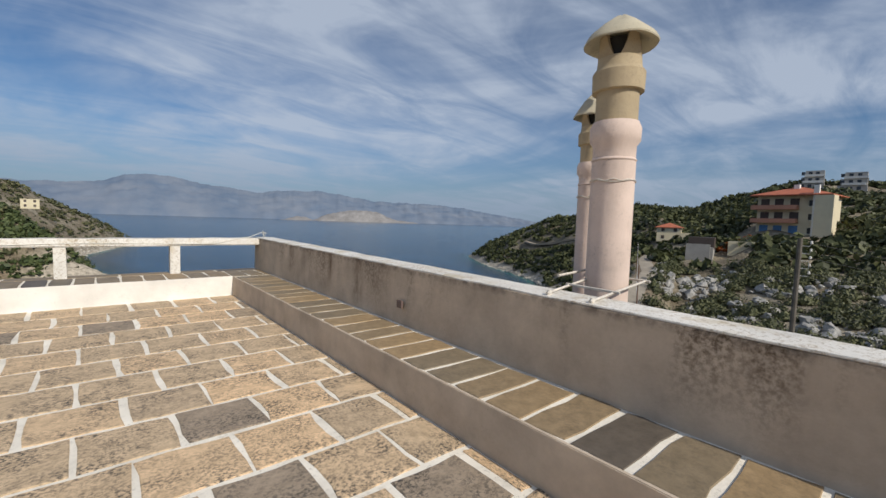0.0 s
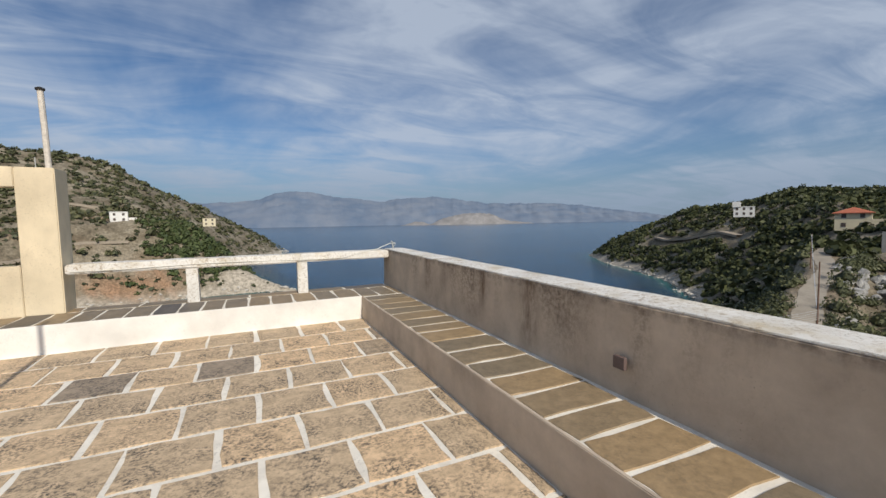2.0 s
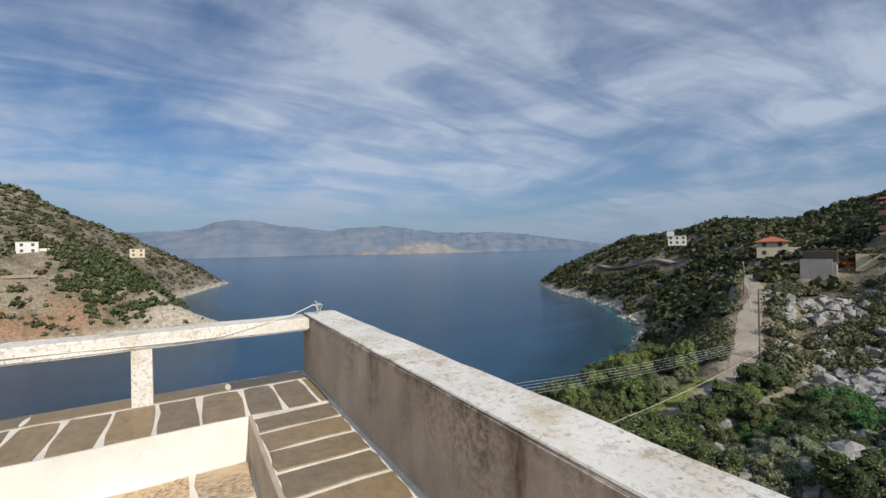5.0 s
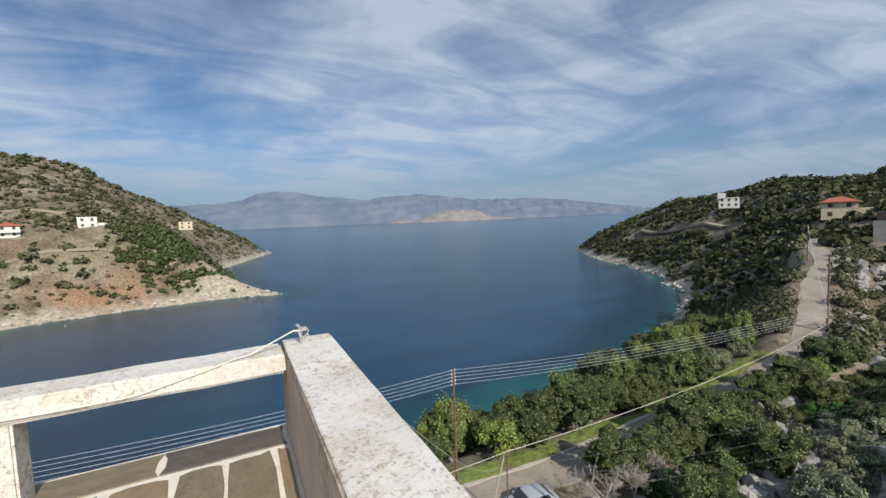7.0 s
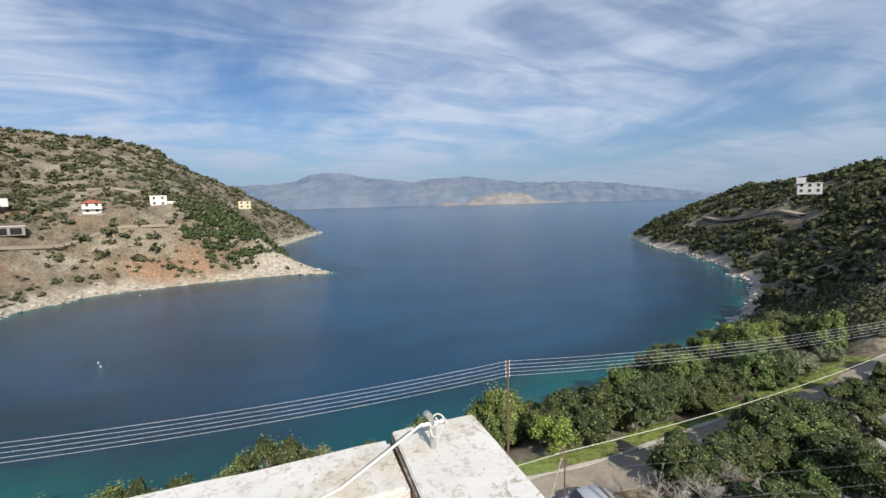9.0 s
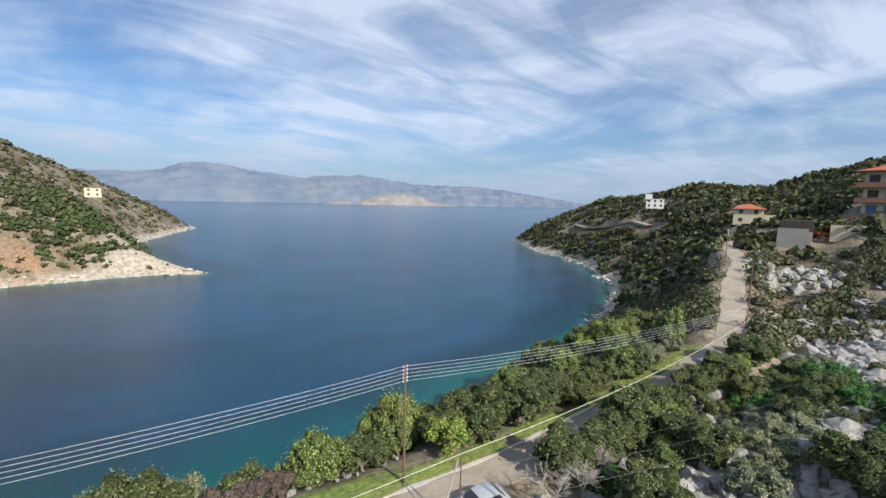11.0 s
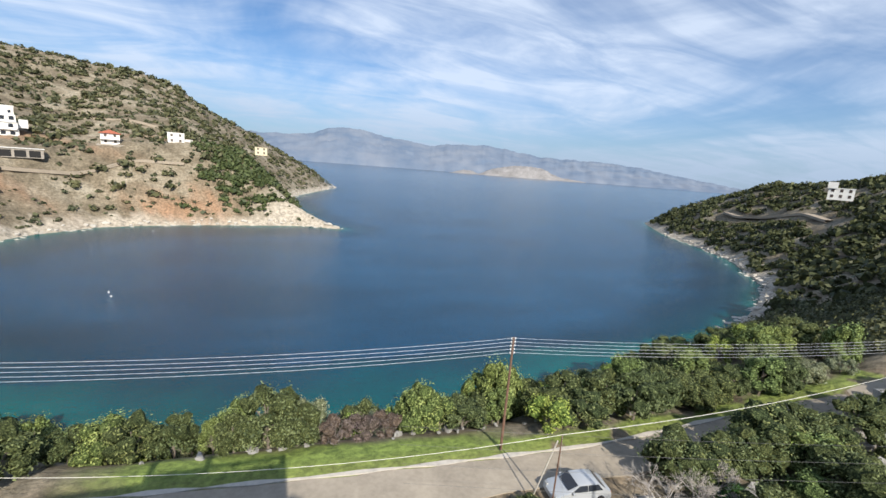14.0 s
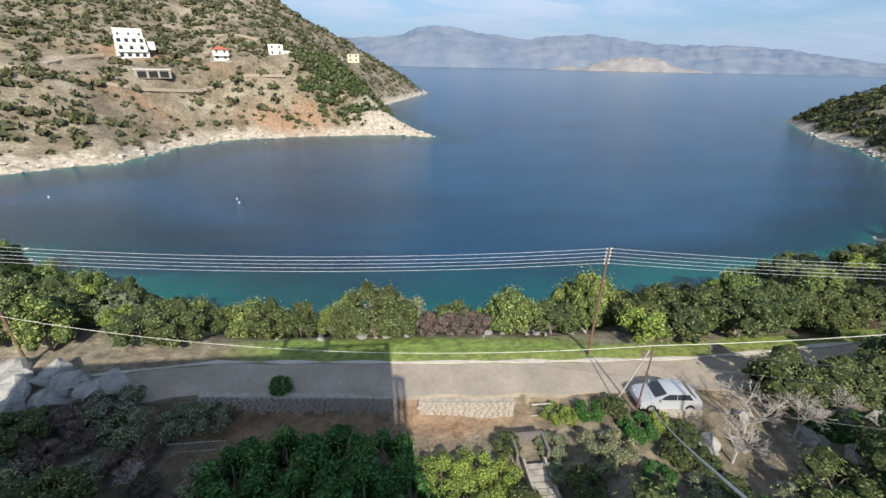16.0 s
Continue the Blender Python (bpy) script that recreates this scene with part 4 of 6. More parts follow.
for x, y, sc in ((20.3, 41.2, 1.15), (19.0, 42.4, 1.05), (21.9, 42.0, 1.05)):
    sow("pine", x, y, sc, "trees along the shore", 1.3)
for x, y in ((5.6, 39.4), (7.6, 39.5), (9.6, 39.8)):
    sow("twigs", x, y, 0.95, "leafless bushes by the road")
for x, y in ((1.8, 42.0), (3.4, 42.8)):
    sow("grey", x, y, 1.2, "trees along the shore", 1.3)
count = 0
for x, y, d, rd in candidates(14000, -56, 92, 33, 84):
    if count >= 250:
        break
    if math.hypot(x - OX, y - OY) > 64 and d < 60 and x > 0:
        continue
    if d < 2.0 or d > 27 or rd < (5.6 if -14 < x < 19 else 3.6) or y < road_y(x) or not free(x, y, 1.9 if x < 45 else 2.3):
        continue
    if (x - 18) ** 2 + (y - 35) ** 2 < 7 or (x < -16 and y < 37.5):
        continue
    u = rnd.random()
    sow("olive" if u < 0.5 else "pine" if u < 0.7 else "lime" if u < 0.84 else "grey", x, y, rnd.uniform(0.62, 1.15), "trees along the shore", rnd.uniform(0.8, 1.15))
    count += 1
# garden below the terrace
for x, y, sc in ((-6.3, 26.2, 1.1), (-3.6, 26.9, 1.15), (-0.8, 27.0, 1.05), (1.8, 26.4, 1.1), (-5.2, 23.8, 1.15), (-2.2, 24.3, 1.1), (0.8, 24.2, 1.1), (-7.2, 21.8, 1.0), (3.2, 24.2, 0.9), (-4.5, 21.5, 1.0), (-1.5, 21.8, 1.0), (1.6, 21.8, 1.0)):
    sow("dark", x, y, sc, "garden bushes")
sow("dark", -5.3, 32.6, 0.45, "garden bushes")
for x, y, sc in ((5.0, 25.6, 1.1), (7.0, 25.9, 1.1), (8.4, 25.4, 0.9), (6.0, 24.0, 1.1), (8.0, 23.6, 0.9), (5.2, 22.3, 1.1), (7.4, 21.8, 1.1), (12.8, 29.4, 0.8), (13.6, 28.6, 0.7), (18.8, 27.2, 0.7)):
    sow("hedge" if x < 9 else "lime", x, y, sc * (1 if x < 9 else 0.6), "light green garden bushes")
# the stony bank and its shrubs on the right of the road
for x in np.arange(29.5, 58, 2.5):
    sow("olive" if rnd.random() < 0.7 else "lime", float(x), road_y(float(x)) - rnd.uniform(3.0, 4.0), rnd.uniform(0.8, 1.05), "shrubs beside the lane")
for x, y, sc in ((27.8, 28.2, 1.05), (29.6, 28.0, 0.95), (33.0, 27.9, 0.9), (37.0, 28.3, 1.15), (39.2, 27.6, 1.0), (46.5, 26.9, 0.75)):
    sow("olive", x, y, sc, "shrubs beside the lane", 0.95)
count = 0
for x, y, d, rd in candidates(16000, 12, 100, -6, 52):
    rr, a = math.hypot(x - OX, y - OY), math.degrees(math.atan2(y - OY, x - OX))
    if count >= 190:
        break
    if any((x - cx) ** 2 / (1.4 * sx) ** 2 + (y - cy) ** 2 / (1.4 * sy) ** 2 < 1 for cx, cy, sx, sy, _ in ROCK_FIELDS) and rnd.random() < 0.95:
        continue
    if not 15 < rr < 62 or not -4 < a < 62 or rd < 2.6 or y > road_y(x) or not free(x, y, 1.9 if rr < 50 else 2.5):
        continue
    if math.sin(x * 0.21 + 1.3) + math.sin(y * 0.33 + x * 0.09) > 1.05 or (x < 21.5 and y > 19.5) or (18 < x < 25 and y > 28.4) or (20.5 < x < 29 and 22.5 < y < 28.8):
        continue
    u = rnd.random()
    sow("olive" if u < 0.62 else "dark" if u < 0.74 else "pine" if u < 0.84 else "grey", x, y, rnd.uniform(0.4, 1.0) ** 0.8 * rnd.choice([1, 1, 1.35]), "shrubs on the stony bank", rnd.uniform(0.65, 1.05))
    count += 1
sow("rust", 43, 14.5, 0.7, "shrubs on the stony bank")
# dry scrub on the left below the terrace
for x, y, d, rd in candidates(600, -30, -8.0, 13, 33):
    if rd > 2.3 and free(x, y, 1.5) and not (x > -12 and 27 < y < 30):
        sow(rnd.choice(["olive", "grey", "grey", "twigs", "twigs"]), x, y, rnd.uniform(0.6, 1.0), "dry scrub below the house", 0.75)
for x, y, d, rd in candidates(420, 9, 24, 14, 29.5):
    if rd > 3.0 and free(x, y, 1.3) and not (9.3 < x < 12.0) and not (17.5 < x and y > 27.3) and not (x > 20.5 and y > 22):
        sow(rnd.choice(["grey", "olive", "dark"]), x, y, rnd.uniform(0.4, 0.65), "low shrubs below the house", 0.7)


def far_scrub(name, count, area, size, mat, density, seed, label, leaves=24, flat=0.7, near=66, far=9999):
    """Many ragged bushes over a far slope, in one mesh: a dim core and leafy tufts round it."""
    r = np.random.default_rng(seed)
    x, y = r.uniform(area[0], area[1], count), r.uniform(area[2], area[3], count)
    d = coast_distance(x, y)
    rd, _ = road_at(x, y)
    rr = np.hypot(x - OX, y - OY)
    keep = (d > 2.5) & (rd > 2.3) & (rr > near) & (rr < far) & (r.uniform(0, 1, count) < density(x, y, d))
    for hx, hy, hr in HOUSE_SPOTS:
        keep &= np.hypot(x - hx, y - hy) > hr
        back = math.hypot(hx - OX, hy - OY)
        ux, uy = (hx - OX) / back, (hy - OY) / back
        along, side = (x - OX) * ux + (y - OY) * uy, -(x - OX) * uy + (y - OY) * ux
        keep &= ~((np.abs(side) < hr * 0.75) & (along < back) & (along > back - 14))
    for (ax, ay), (bx, by) in zip(TRACK, TRACK[1:]):
        tt = np.clip(((x - ax) * (bx - ax) + (y - ay) * (by - ay)) / ((bx - ax) ** 2 + (by - ay) ** 2), 0, 1)
        keep &= np.hypot(x - ax - tt * (bx - ax) + 2, y - ay - tt * (by - ay)) > 5.5
    x, y = x[keep], y[keep]
    z = land_height(x, y)
    s = size * r.uniform(0.45, 1.25, len(x)) ** 1.2
    n = len(x)
    v = r.normal(size=(n, leaves, 3))
    v[..., 2] = np.abs(v[..., 2]) * 0.9 - 0.25
    v /= np.linalg.norm(v, axis=2, keepdims=True)
    lump = 1 + 0.28 * np.sin(v[..., 0] * 5 + x[:, None] * 3) * np.sin(v[..., 1] * 4 + y[:, None] * 5)
    c = v * (s[:, None] * 0.62 * lump * r.uniform(0.75, 1.1, (n, leaves)))[..., None]
    c[..., 2] *= flat
    c += np.stack([x, y, z + 0.18 * s], -1)[:, None, :]
    nn = v + r.normal(scale=0.4, size=v.shape)
    nn /= np.linalg.norm(nn, axis=2, keepdims=True)
    u = np.cross(nn, r.normal(size=v.shape)); u /= np.linalg.norm(u, axis=2, keepdims=True)
    w = np.cross(nn, u)
    k = (s[:, None] * (1.15 if leaves < 60 else 0.9) / math.sqrt(leaves) * r.uniform(0.7, 1.4, (n, leaves)))[..., None]
    quad = np.stack([c - u * k, c - w * k * 0.6 - nn * k * 0.2, c + u * k, c + w * k * 0.6 + nn * k * 0.25], 2).reshape(-1, 3)
    q = np.arange(len(quad)).reshape(-1, 4)
    core = np.array([(1, 0, 0), (0, 1, 0), (-1, 0, 0), (0, -1, 0), (0, 0, 1), (0, 0, -0.6)]) * (0.5, 0.5, 0.5 * flat)
    cv = (core[None] * s[:, None, None] + np.stack([x, y, z + 0.12 * s], -1)[:, None, :]).reshape(-1, 3)
    tri = np.array([(0, 1, 4), (1, 2, 4), (2, 3, 4), (3, 0, 4), (1, 0, 5), (2, 1, 5), (3, 2, 5), (0, 3, 5)])
    ct = (tri[None] + (np.arange(n) * 6)[:, None, None] + len(quad)).reshape(-1, 3)
    me = mesh_of(name, np.concatenate([quad, cv]).tolist(), q.tolist() + ct.tolist(), [mat])
    return tagged(new(name, me), label, "shrubs", kind="stuff")


TRACK = [(252, 198), (243, 183), (240, 165), (236, 146), (226, 130)]
HOUSE_SPOTS = [(-117, 237, 11), (-80, 242, 8), (-56.5, 252, 7), (-22, 300, 5), (215, 123, 8), (174, 68, 11), (133, 39, 10), (164, 30, 14), (257, 41, 14), (255, 24, 14), (-99, 214, 9), (-130, 215, 12)]


def left_density(x, y, d):
    n = waves(x, y, 60, 31) + 0.7 * waves(x, y, 18, 32)
    return np.clip(0.42 + 0.34 * n + 0.22 * np.clip((d - 120) / 120, 0, 1), 0.06, 1) * np.clip((d - 6) / 12, 0, 1)


def right_density(x, y, d):
    return np.clip(0.85 + 0.35 * waves(x, y, 40, 33), 0.3, 1) * np.clip((d - 2) / 6, 0.2, 1)


far_scrub("hill_shrubs", 12000, (-330, 60, 140, 540), 3.4, M_SCRUB, left_density, 5, "scattered dark green scrub over the dry headland", 15, 0.7, 90)
far_scrub("hill_shrubs_small", 14000, (-330, 60, 140, 540), 1.6, M_SCRUB, lambda x, y, d: 0.62 + 0 * x, 6, "low grey green scrub over the dry headland", 6, 0.6, 90)
grove = lambda x, y, d: np.clip(np.exp(-((x + 26) / 17) ** 2 - ((y - 243) / 15) ** 2) * 1.6 - 0.25 + 0.5 * waves(x, y, 14, 77), 0, 1) * (x > -62) * (y < 275)
far_scrub("pine_grove", 3600, (-70, 15, 205, 290), 3.4, M_GROVE, grove, 7, "dark green pine grove on the headland", 24, 0.8, 90)
far_scrub("pine_wood", 17000, (55, 380, -60, 330), 3.4, M_FOREST, right_density, 8, "dense dark pine wood over the right headland", 19, 0.85, 118)
def stony_gap(x, y):
    """Thin out the scrub where the rock fields lie."""
    out = np.ones_like(x)
    for cx, cy, sx, sy, _ in ROCK_FIELDS:
        out = np.where(((x - cx) / (1.5 * sx)) ** 2 + ((y - cy) / (1.5 * sy)) ** 2 < 1, 0.12, out)
    return out


far_scrub("bank_scrub", 4300, (30, 125, -40, 110), 2.7, M_BANK, lambda x, y, d: np.clip(0.62 + 0.42 * waves(x, y, 19, 41), 0, 1) * stony_gap(x, y), 9, "dense olive green scrub on the near slopes", 130, 0.85, 60, 122)


# ---- rocks ----
def rock_mesh(seed):
    bm = bmesh.new()
    bmesh.ops.create_icosphere(bm, subdivisions=2, radius=1)
    r = random.Random(seed)
    cuts = [(Vector((r.gauss(0, 1), r.gauss(0, 1), r.gauss(0, 1))).normalized(), r.uniform(0.45, 0.8)) for _ in range(12)]
    for v in bm.verts:
        for n, lim in cuts:
            k = v.co.dot(n)
            if k > lim:
                v.co -= n * (k - lim)
        v.co += 0.2 * noise.noise_vector(v.co * 2.6 + Vector((seed, 0, 0)))
    me = bpy.data.meshes.new("rock")
    bm.to_mesh(me); bm.free()
    me.materials.append(M_ROCK)
    return me


ROCKS = [rock_mesh(k) for k in range(7)]


def rock(x, y, s, group, label="jagged pale grey limestone boulder", flat=0.6):
    ob = new("rock", rnd.choice(ROCKS))
    ob.matrix_basis = Matrix.Translation((x, y, ground_at(x, y) + 0.25 * s)) @ Euler((rnd.uniform(-0.5, 0.5), rnd.uniform(-0.5, 0.5), rnd.uniform(0, 6.28))).to_matrix().to_4x4() @ Matrix.Diagonal((s, s * rnd.uniform(0.6, 1), s * flat, 1))
    return tagged(ob, label, "rock", group)


spots = [(rnd.gauss(cx, sx), rnd.gauss(cy, sy), (rnd.uniform(0.3, 1.0) ** 1.3) * 1.35) for cx, cy, sx, sy, n in ROCK_FIELDS for _ in range(n)]
spots.sort(key=lambda p: math.hypot(p[0] - OX, p[1] - OY))
for x, y, size in spots[:215]:
    rock(x, y, size, "rocks on the stony bank", flat=0.9)


def joined_rocks(name, places, label):
    """Boulders too many to count, in one mesh."""
    verts, faces = [], []
    src = [([tuple(v.co) for v in m.vertices], [tuple(p.vertices) for p in m.polygons]) for m in ROCKS]
    high = land_height(np.array([p[0] for p in places]), np.array([p[1] for p in places]))
    for (x, y, size), z in zip(places, high.tolist()):
        vs, fs = rnd.choice(src)
        a = rnd.uniform(0, 6.28)
        c, sn, base = math.cos(a), math.sin(a), len(verts)
        verts += [(x + size * (c * p[0] - sn * p[1]), y + size * (sn * p[0] + c * p[1]), z + size * (0.3 + 0.8 * p[2])) for p in vs]
        faces += [tuple(base + i for i in f) for f in fs]
    tagged(new(name, mesh_of(name, verts, faces, [M_ROCK])), label, "rocks", kind="stuff")


more = []
for x, y, d, rd in candidates(2600, 18, 120, -10, 60):
    if rd > 3 and y < road_y(x) - 2 and math.sin(x * 0.31) + math.sin(y * 0.4 + x * 0.13) > 0.2:
        more.append((x, y, (0.35 + 1.3 * rnd.random() ** 2) * (1 if x > 42 else 0.5)))
joined_rocks("bank_rocks", spots[215:] + more, "scattered pale limestone over the bank")
for _ in range(26):
    rock(rnd.uniform(-27, -16), rnd.uniform(30.8, 36.5), rnd.uniform(0.6, 1.7), "large pale rocks beside the road", "large smooth pale rock beside the road", 0.7)
for x in np.arange(-9, 34, 0.9):
    if rnd.random() < 0.6:
        rock(x + rnd.uniform(-0.4, 0.4), float(np.interp(x, [-9, 10, 34], [39.2, 38.4, 36.4])) + rnd.uniform(-0.5, 0.7), rnd.uniform(0.2, 0.55), "stones along the verge", "pale stone at the edge of the grass verge")


def shore_rocks():
    """Pale boulders along the waterline."""
    r = random.Random(12)
    verts, faces = [], []
    src = [([tuple(v.co) for v in m.vertices], [tuple(p.vertices) for p in m.polygons]) for m in ROCKS]
    line = COAST[2:19] + [None] + COAST[-14:]
    for a, b in zip(line, line[1:]):
        if not a or not b or max(abs(a[0]), abs(b[1])) > 600:
            continue
        length = math.hypot(b[0] - a[0], b[1] - a[1])
        for _ in range(int(length * 1.1)):
            t = r.random()
            x, y = a[0] + (b[0] - a[0]) * t + r.gauss(0, 1.4), a[1] + (b[1] - a[1]) * t + r.gauss(0, 1.4)
            s = r.uniform(0.4, 1.5)
            vs, fs = r.choice(src)
            c, sn = math.cos(r.uniform(0, 6.28)), math.sin(r.uniform(0, 6.28))
            n = math.hypot(c, sn); c, sn = c / n, sn / n
            base = len(verts)
            z = max(ground_at(x, y), SEA - 0.3)
            verts += [(x + s * (c * p[0] - sn * p[1]), y + s * (sn * p[0] + c * p[1]), z + 0.5 * s * p[2]) for p in vs]
            faces += [tuple(base + i for i in f) for f in fs]
    tagged(new("shore_rocks", mesh_of("shore_rocks", verts, faces, [simple("pale_shore_limestone", (0.5, 0.46, 0.4), 0.9, vary=0.25, scale=0.4)])), "pale boulders along the waterline", "rocks", kind="stuff")


shore_rocks()


# ---- road, verge, garden wall ----
def strip(name, mat, pts, w0, w1, dz, thick, label, category, kind="structure"):
    """A ribbon beside the road's middle line, from w0 to w1 metres to its left."""
    dense = []
    for a, b in zip(pts, pts[1:]):
        n = max(1, int(math.hypot(b[0] - a[0], b[1] - a[1]) / 1.5))
        dense += [tuple(a[k] + (b[k] - a[k]) * i / n for k in range(3)) for i in range(n)]
    dense.append(pts[-1])
    verts, faces = [], []
    for i, p in enumerate(dense):
        a, b = dense[max(0, i - 2)], dense[min(len(dense) - 1, i + 2)]
        d = Vector((b[0] - a[0], b[1] - a[1])).normalized()
        nx, ny = -d.y, d.x
        z = 0.5 * p[2] + 0.25 * (a[2] + b[2])
        j = 0.09 * math.sin(i * 1.7) + 0.05 * math.sin(i * 4.1)
        for w, zz in ((w0 - j, dz), (w1 + j, dz), (w1 + j, dz - thick), (w0 - j, dz - thick)):
            verts.append((p[0] + nx * w, p[1] + ny * w, z + zz))
        if i:
            q = 4 * i
            for k in range(4):
                faces.append((q - 4 + k, q - 4 + (k + 1) % 4, q + (k + 1) % 4, q + k))
    me = mesh_of(name, verts, faces, [mat])
    return tagged(new(name, me), label, category, kind=kind)


strip("road", M_ROAD, ROAD, -1.6, 1.6, 0.07, 0.35, "narrow worn concrete lane", "road")
strip("road_edge", M_ROAD_EDGE, ROAD[1:8], 1.7, 1.95, 0.1, 0.4, "pale concrete edge of the lane", "kerb")


def garden_wall(name, x0, x1, y0, y1, top, bottom, label, seed):
    r = random.Random(seed)
    wall = holder(name, (x0 + x1) / 2, (y0 + y1) / 2, bottom, label, "wall")
    bm = bmesh.new()
    L = math.hypot(x1 - x0, y1 - y0)
    ux, uy = (x1 - x0) / L, (y1 - y0) / L
    pts = [(x0, y0), (x1, y1), (x1 - uy * 0.4, y1 + ux * 0.4), (x0 - uy * 0.4, y0 + ux * 0.4)]
    lo = [bm.verts.new((*p, bottom)) for p in pts]; hi = [bm.verts.new((*p, top - 0.03)) for p in pts]
    bm.faces.new(lo[::-1]); bm.faces.new(hi)
    for i in range(4):
        bm.faces.new((lo[i], lo[(i + 1) % 4], hi[(i + 1) % 4], hi[i]))
    under(wall, part("core", bm, M_STONE))
    shapes = []
    for k in range(6):
        bm = bmesh.new()
        add_box(bm, -0.17, 0.17, -0.07, 0.07, -0.1, 0.1, 0.03)
        for v in bm.verts:
            v.co += 0.035 * noise.noise_vector(v.co * 6 + Vector((k * 3, seed, 0)))
        me = bpy.data.meshes.new("stone"); bm.to_mesh(me); bm.free(); me.materials.append(M_STONE); shapes.append(me)
    z, count = bottom + 0.1, 0
    while z < top - 0.02 and count < 290:
        s = r.uniform(0, 0.3)
        while s < L - 0.1 and count < 290:
            w = r.uniform(0.7, 1.3)
            ob = new("stone", r.choice(shapes))
            ob.matrix_basis = Matrix.Translation((x0 + ux * s - wall.location.x, y0 + uy * s - 0.02 - wall.location.y, z - bottom)) @ Matrix.Rotation(math.atan2(uy, ux), 4, "Z") @ Matrix.Diagonal((w, 1, r.uniform(0.8, 1.15), 1))
            ob.parent = wall
            s += 0.38 * w + 0.02
            count += 1
        z += 0.21
    return wall


garden_wall("stone_wall", -10.6, 2.6, 32.3, 30.95, -18.95, -20.6, "dry stone retaining wall between garden and lane", 3)
garden_wall("low_wall", 4.0, 10.4, 30.7, 30.1, -19.15, -20.6, "low tumbled stone wall beside the lane", 4)

garden_wall("low_wall", 19.4, 22.2, 28.0, 27.7, ground_at(20.5, 27.9) + 0.45, ground_at(20.5, 27.9) - 0.5, "short pale stone wall beside the parked car", 6)

# gate house of the garden steps, with its rails
bm = bmesh.new()
add_box(bm, 9.6, 11.7, 26.5, 28.0, -20.8, -20.66)
add_box(bm, 9.6, 9.76, 26.5, 28.0, -20.66, -19.6)
add_box(bm, 11.54, 11.7, 26.5, 28.0, -20.66, -19.6)
add_box(bm, 9.76, 11.54, 27.84, 28.0, -20.66, -19.6)
tagged(part("concrete_pit", bm, simple("dark_concrete", (0.16, 0.14, 0.13), 0.9)), "dark concrete recess at the foot of garden steps", "pit")
steps = holder("garden_steps", 10.7, 24.1, -20.4, "narrow garden steps between two pale kerbs", "steps")
for k, xx in enumerate((9.95, 11.25)):
    bm = bmesh.new(); add_box(bm, xx, xx + 0.16, 20.2, 26.4, -20.9, -19.95, 0.02)
    under(steps, part("kerb", bm, M_STONE))
for k in range(14):
    bm = bmesh.new(); add_box(bm, 10.13, 11.23, 26.2 - 0.42 * k - 0.36, 26.2 - 0.42 * k, -20.9, -20.2 + 0.02 * k, 0.01)
    under(steps, part("step", bm, M_STONE))
gate = holder("metal_gate", 12.2, 30.0, -20.4, "wrought iron garden gate beside the lane", "gate")
for k in range(12):
    bm = bmesh.new(); tube(bm, [(11.6 + 0.11 * k, 29.8, -20.4), (11.6 + 0.11 * k, 29.8, -19.1)], 0.012, 4)
    under(gate, part("bar", bm, M_METAL))
for z in (-20.2, -19.2):
    bm = bmesh.new(); tube(bm, [(11.5, 29.8, z), (12.95, 29.8, z)], 0.018, 5)
    under(gate, part("rail", bm, M_METAL))
frame_gate = holder("iron_fence", -9.6, 29.0, -20.4, "iron fence panels beside the garden path", "fence")
for k in range(22):
    x = -11.0 + 0.15 * k
    bm = bmesh.new(); tube(bm, [(x, 28.9, ground_at(x, 28.9)), (x, 28.9, -19.4)], 0.012, 4)
    under(frame_gate, part("bar", bm, M_METAL))
for z in (-20.1, -19.42):
    bm = bmesh.new(); tube(bm, [(-11.1, 28.9, z), (-7.7, 28.9, z)], 0.02, 5)
    under(frame_gate, part("rail", bm, M_METAL))


# ---- bare tree ----
def bare_tree(x, y, h, seed, spread=0.75):
    r = random.Random(seed)
    z0 = ground_at(x, y) - 0.2
    ob = holder("bare_tree", x, y, z0, "leafless grey tree with a dense tangle of twigs", "tree", "bare trees below the house")
    bm = bmesh.new()
    tw = bmesh.new()
    def grow(p, d, length, rad, depth):
        q = p + d * length * 0.5 + Vector((r.uniform(-1, 1), r.uniform(-1, 1), 0)) * length * 0.08
        e = p + d * length
        tube(bm if depth > 2 else tw, [p, q, e], [rad, rad * 0.8, rad * 0.6], 5 if depth > 2 else 3)
        if depth == 0:
            return
        for _ in range(4 if depth > 3 else 3):
            nd = (d + Vector((r.uniform(-1, 1), r.uniform(-1, 1), r.uniform(-0.5, 0.6))) * spread).normalized()
            grow(p + d * length * r.uniform(0.55, 1), nd, length * r.uniform(0.6, 0.8), max(0.008, rad * 0.55), depth - 1)
    grow(Vector((x, y, z0)), Vector((0.05, 0, 1)), h * 0.3, 0.09, 5)
    under(ob, part("trunk", bm, M_DEAD))
    tagged(under(ob, part("twig_tangle", tw, M_DEAD)), kind="stuff")


bare_tree(24.0, 26.2, 5.8, 1, 0.9)
bare_tree(26.8, 25.6, 5.2, 2, 0.9)
bare_tree(22.0, 24.6, 4.8, 3, 0.9)
bare_tree(29.2, 26.2, 4.4, 5, 0.9)
bare_tree(-12.2, 27.0, 2.8, 4)


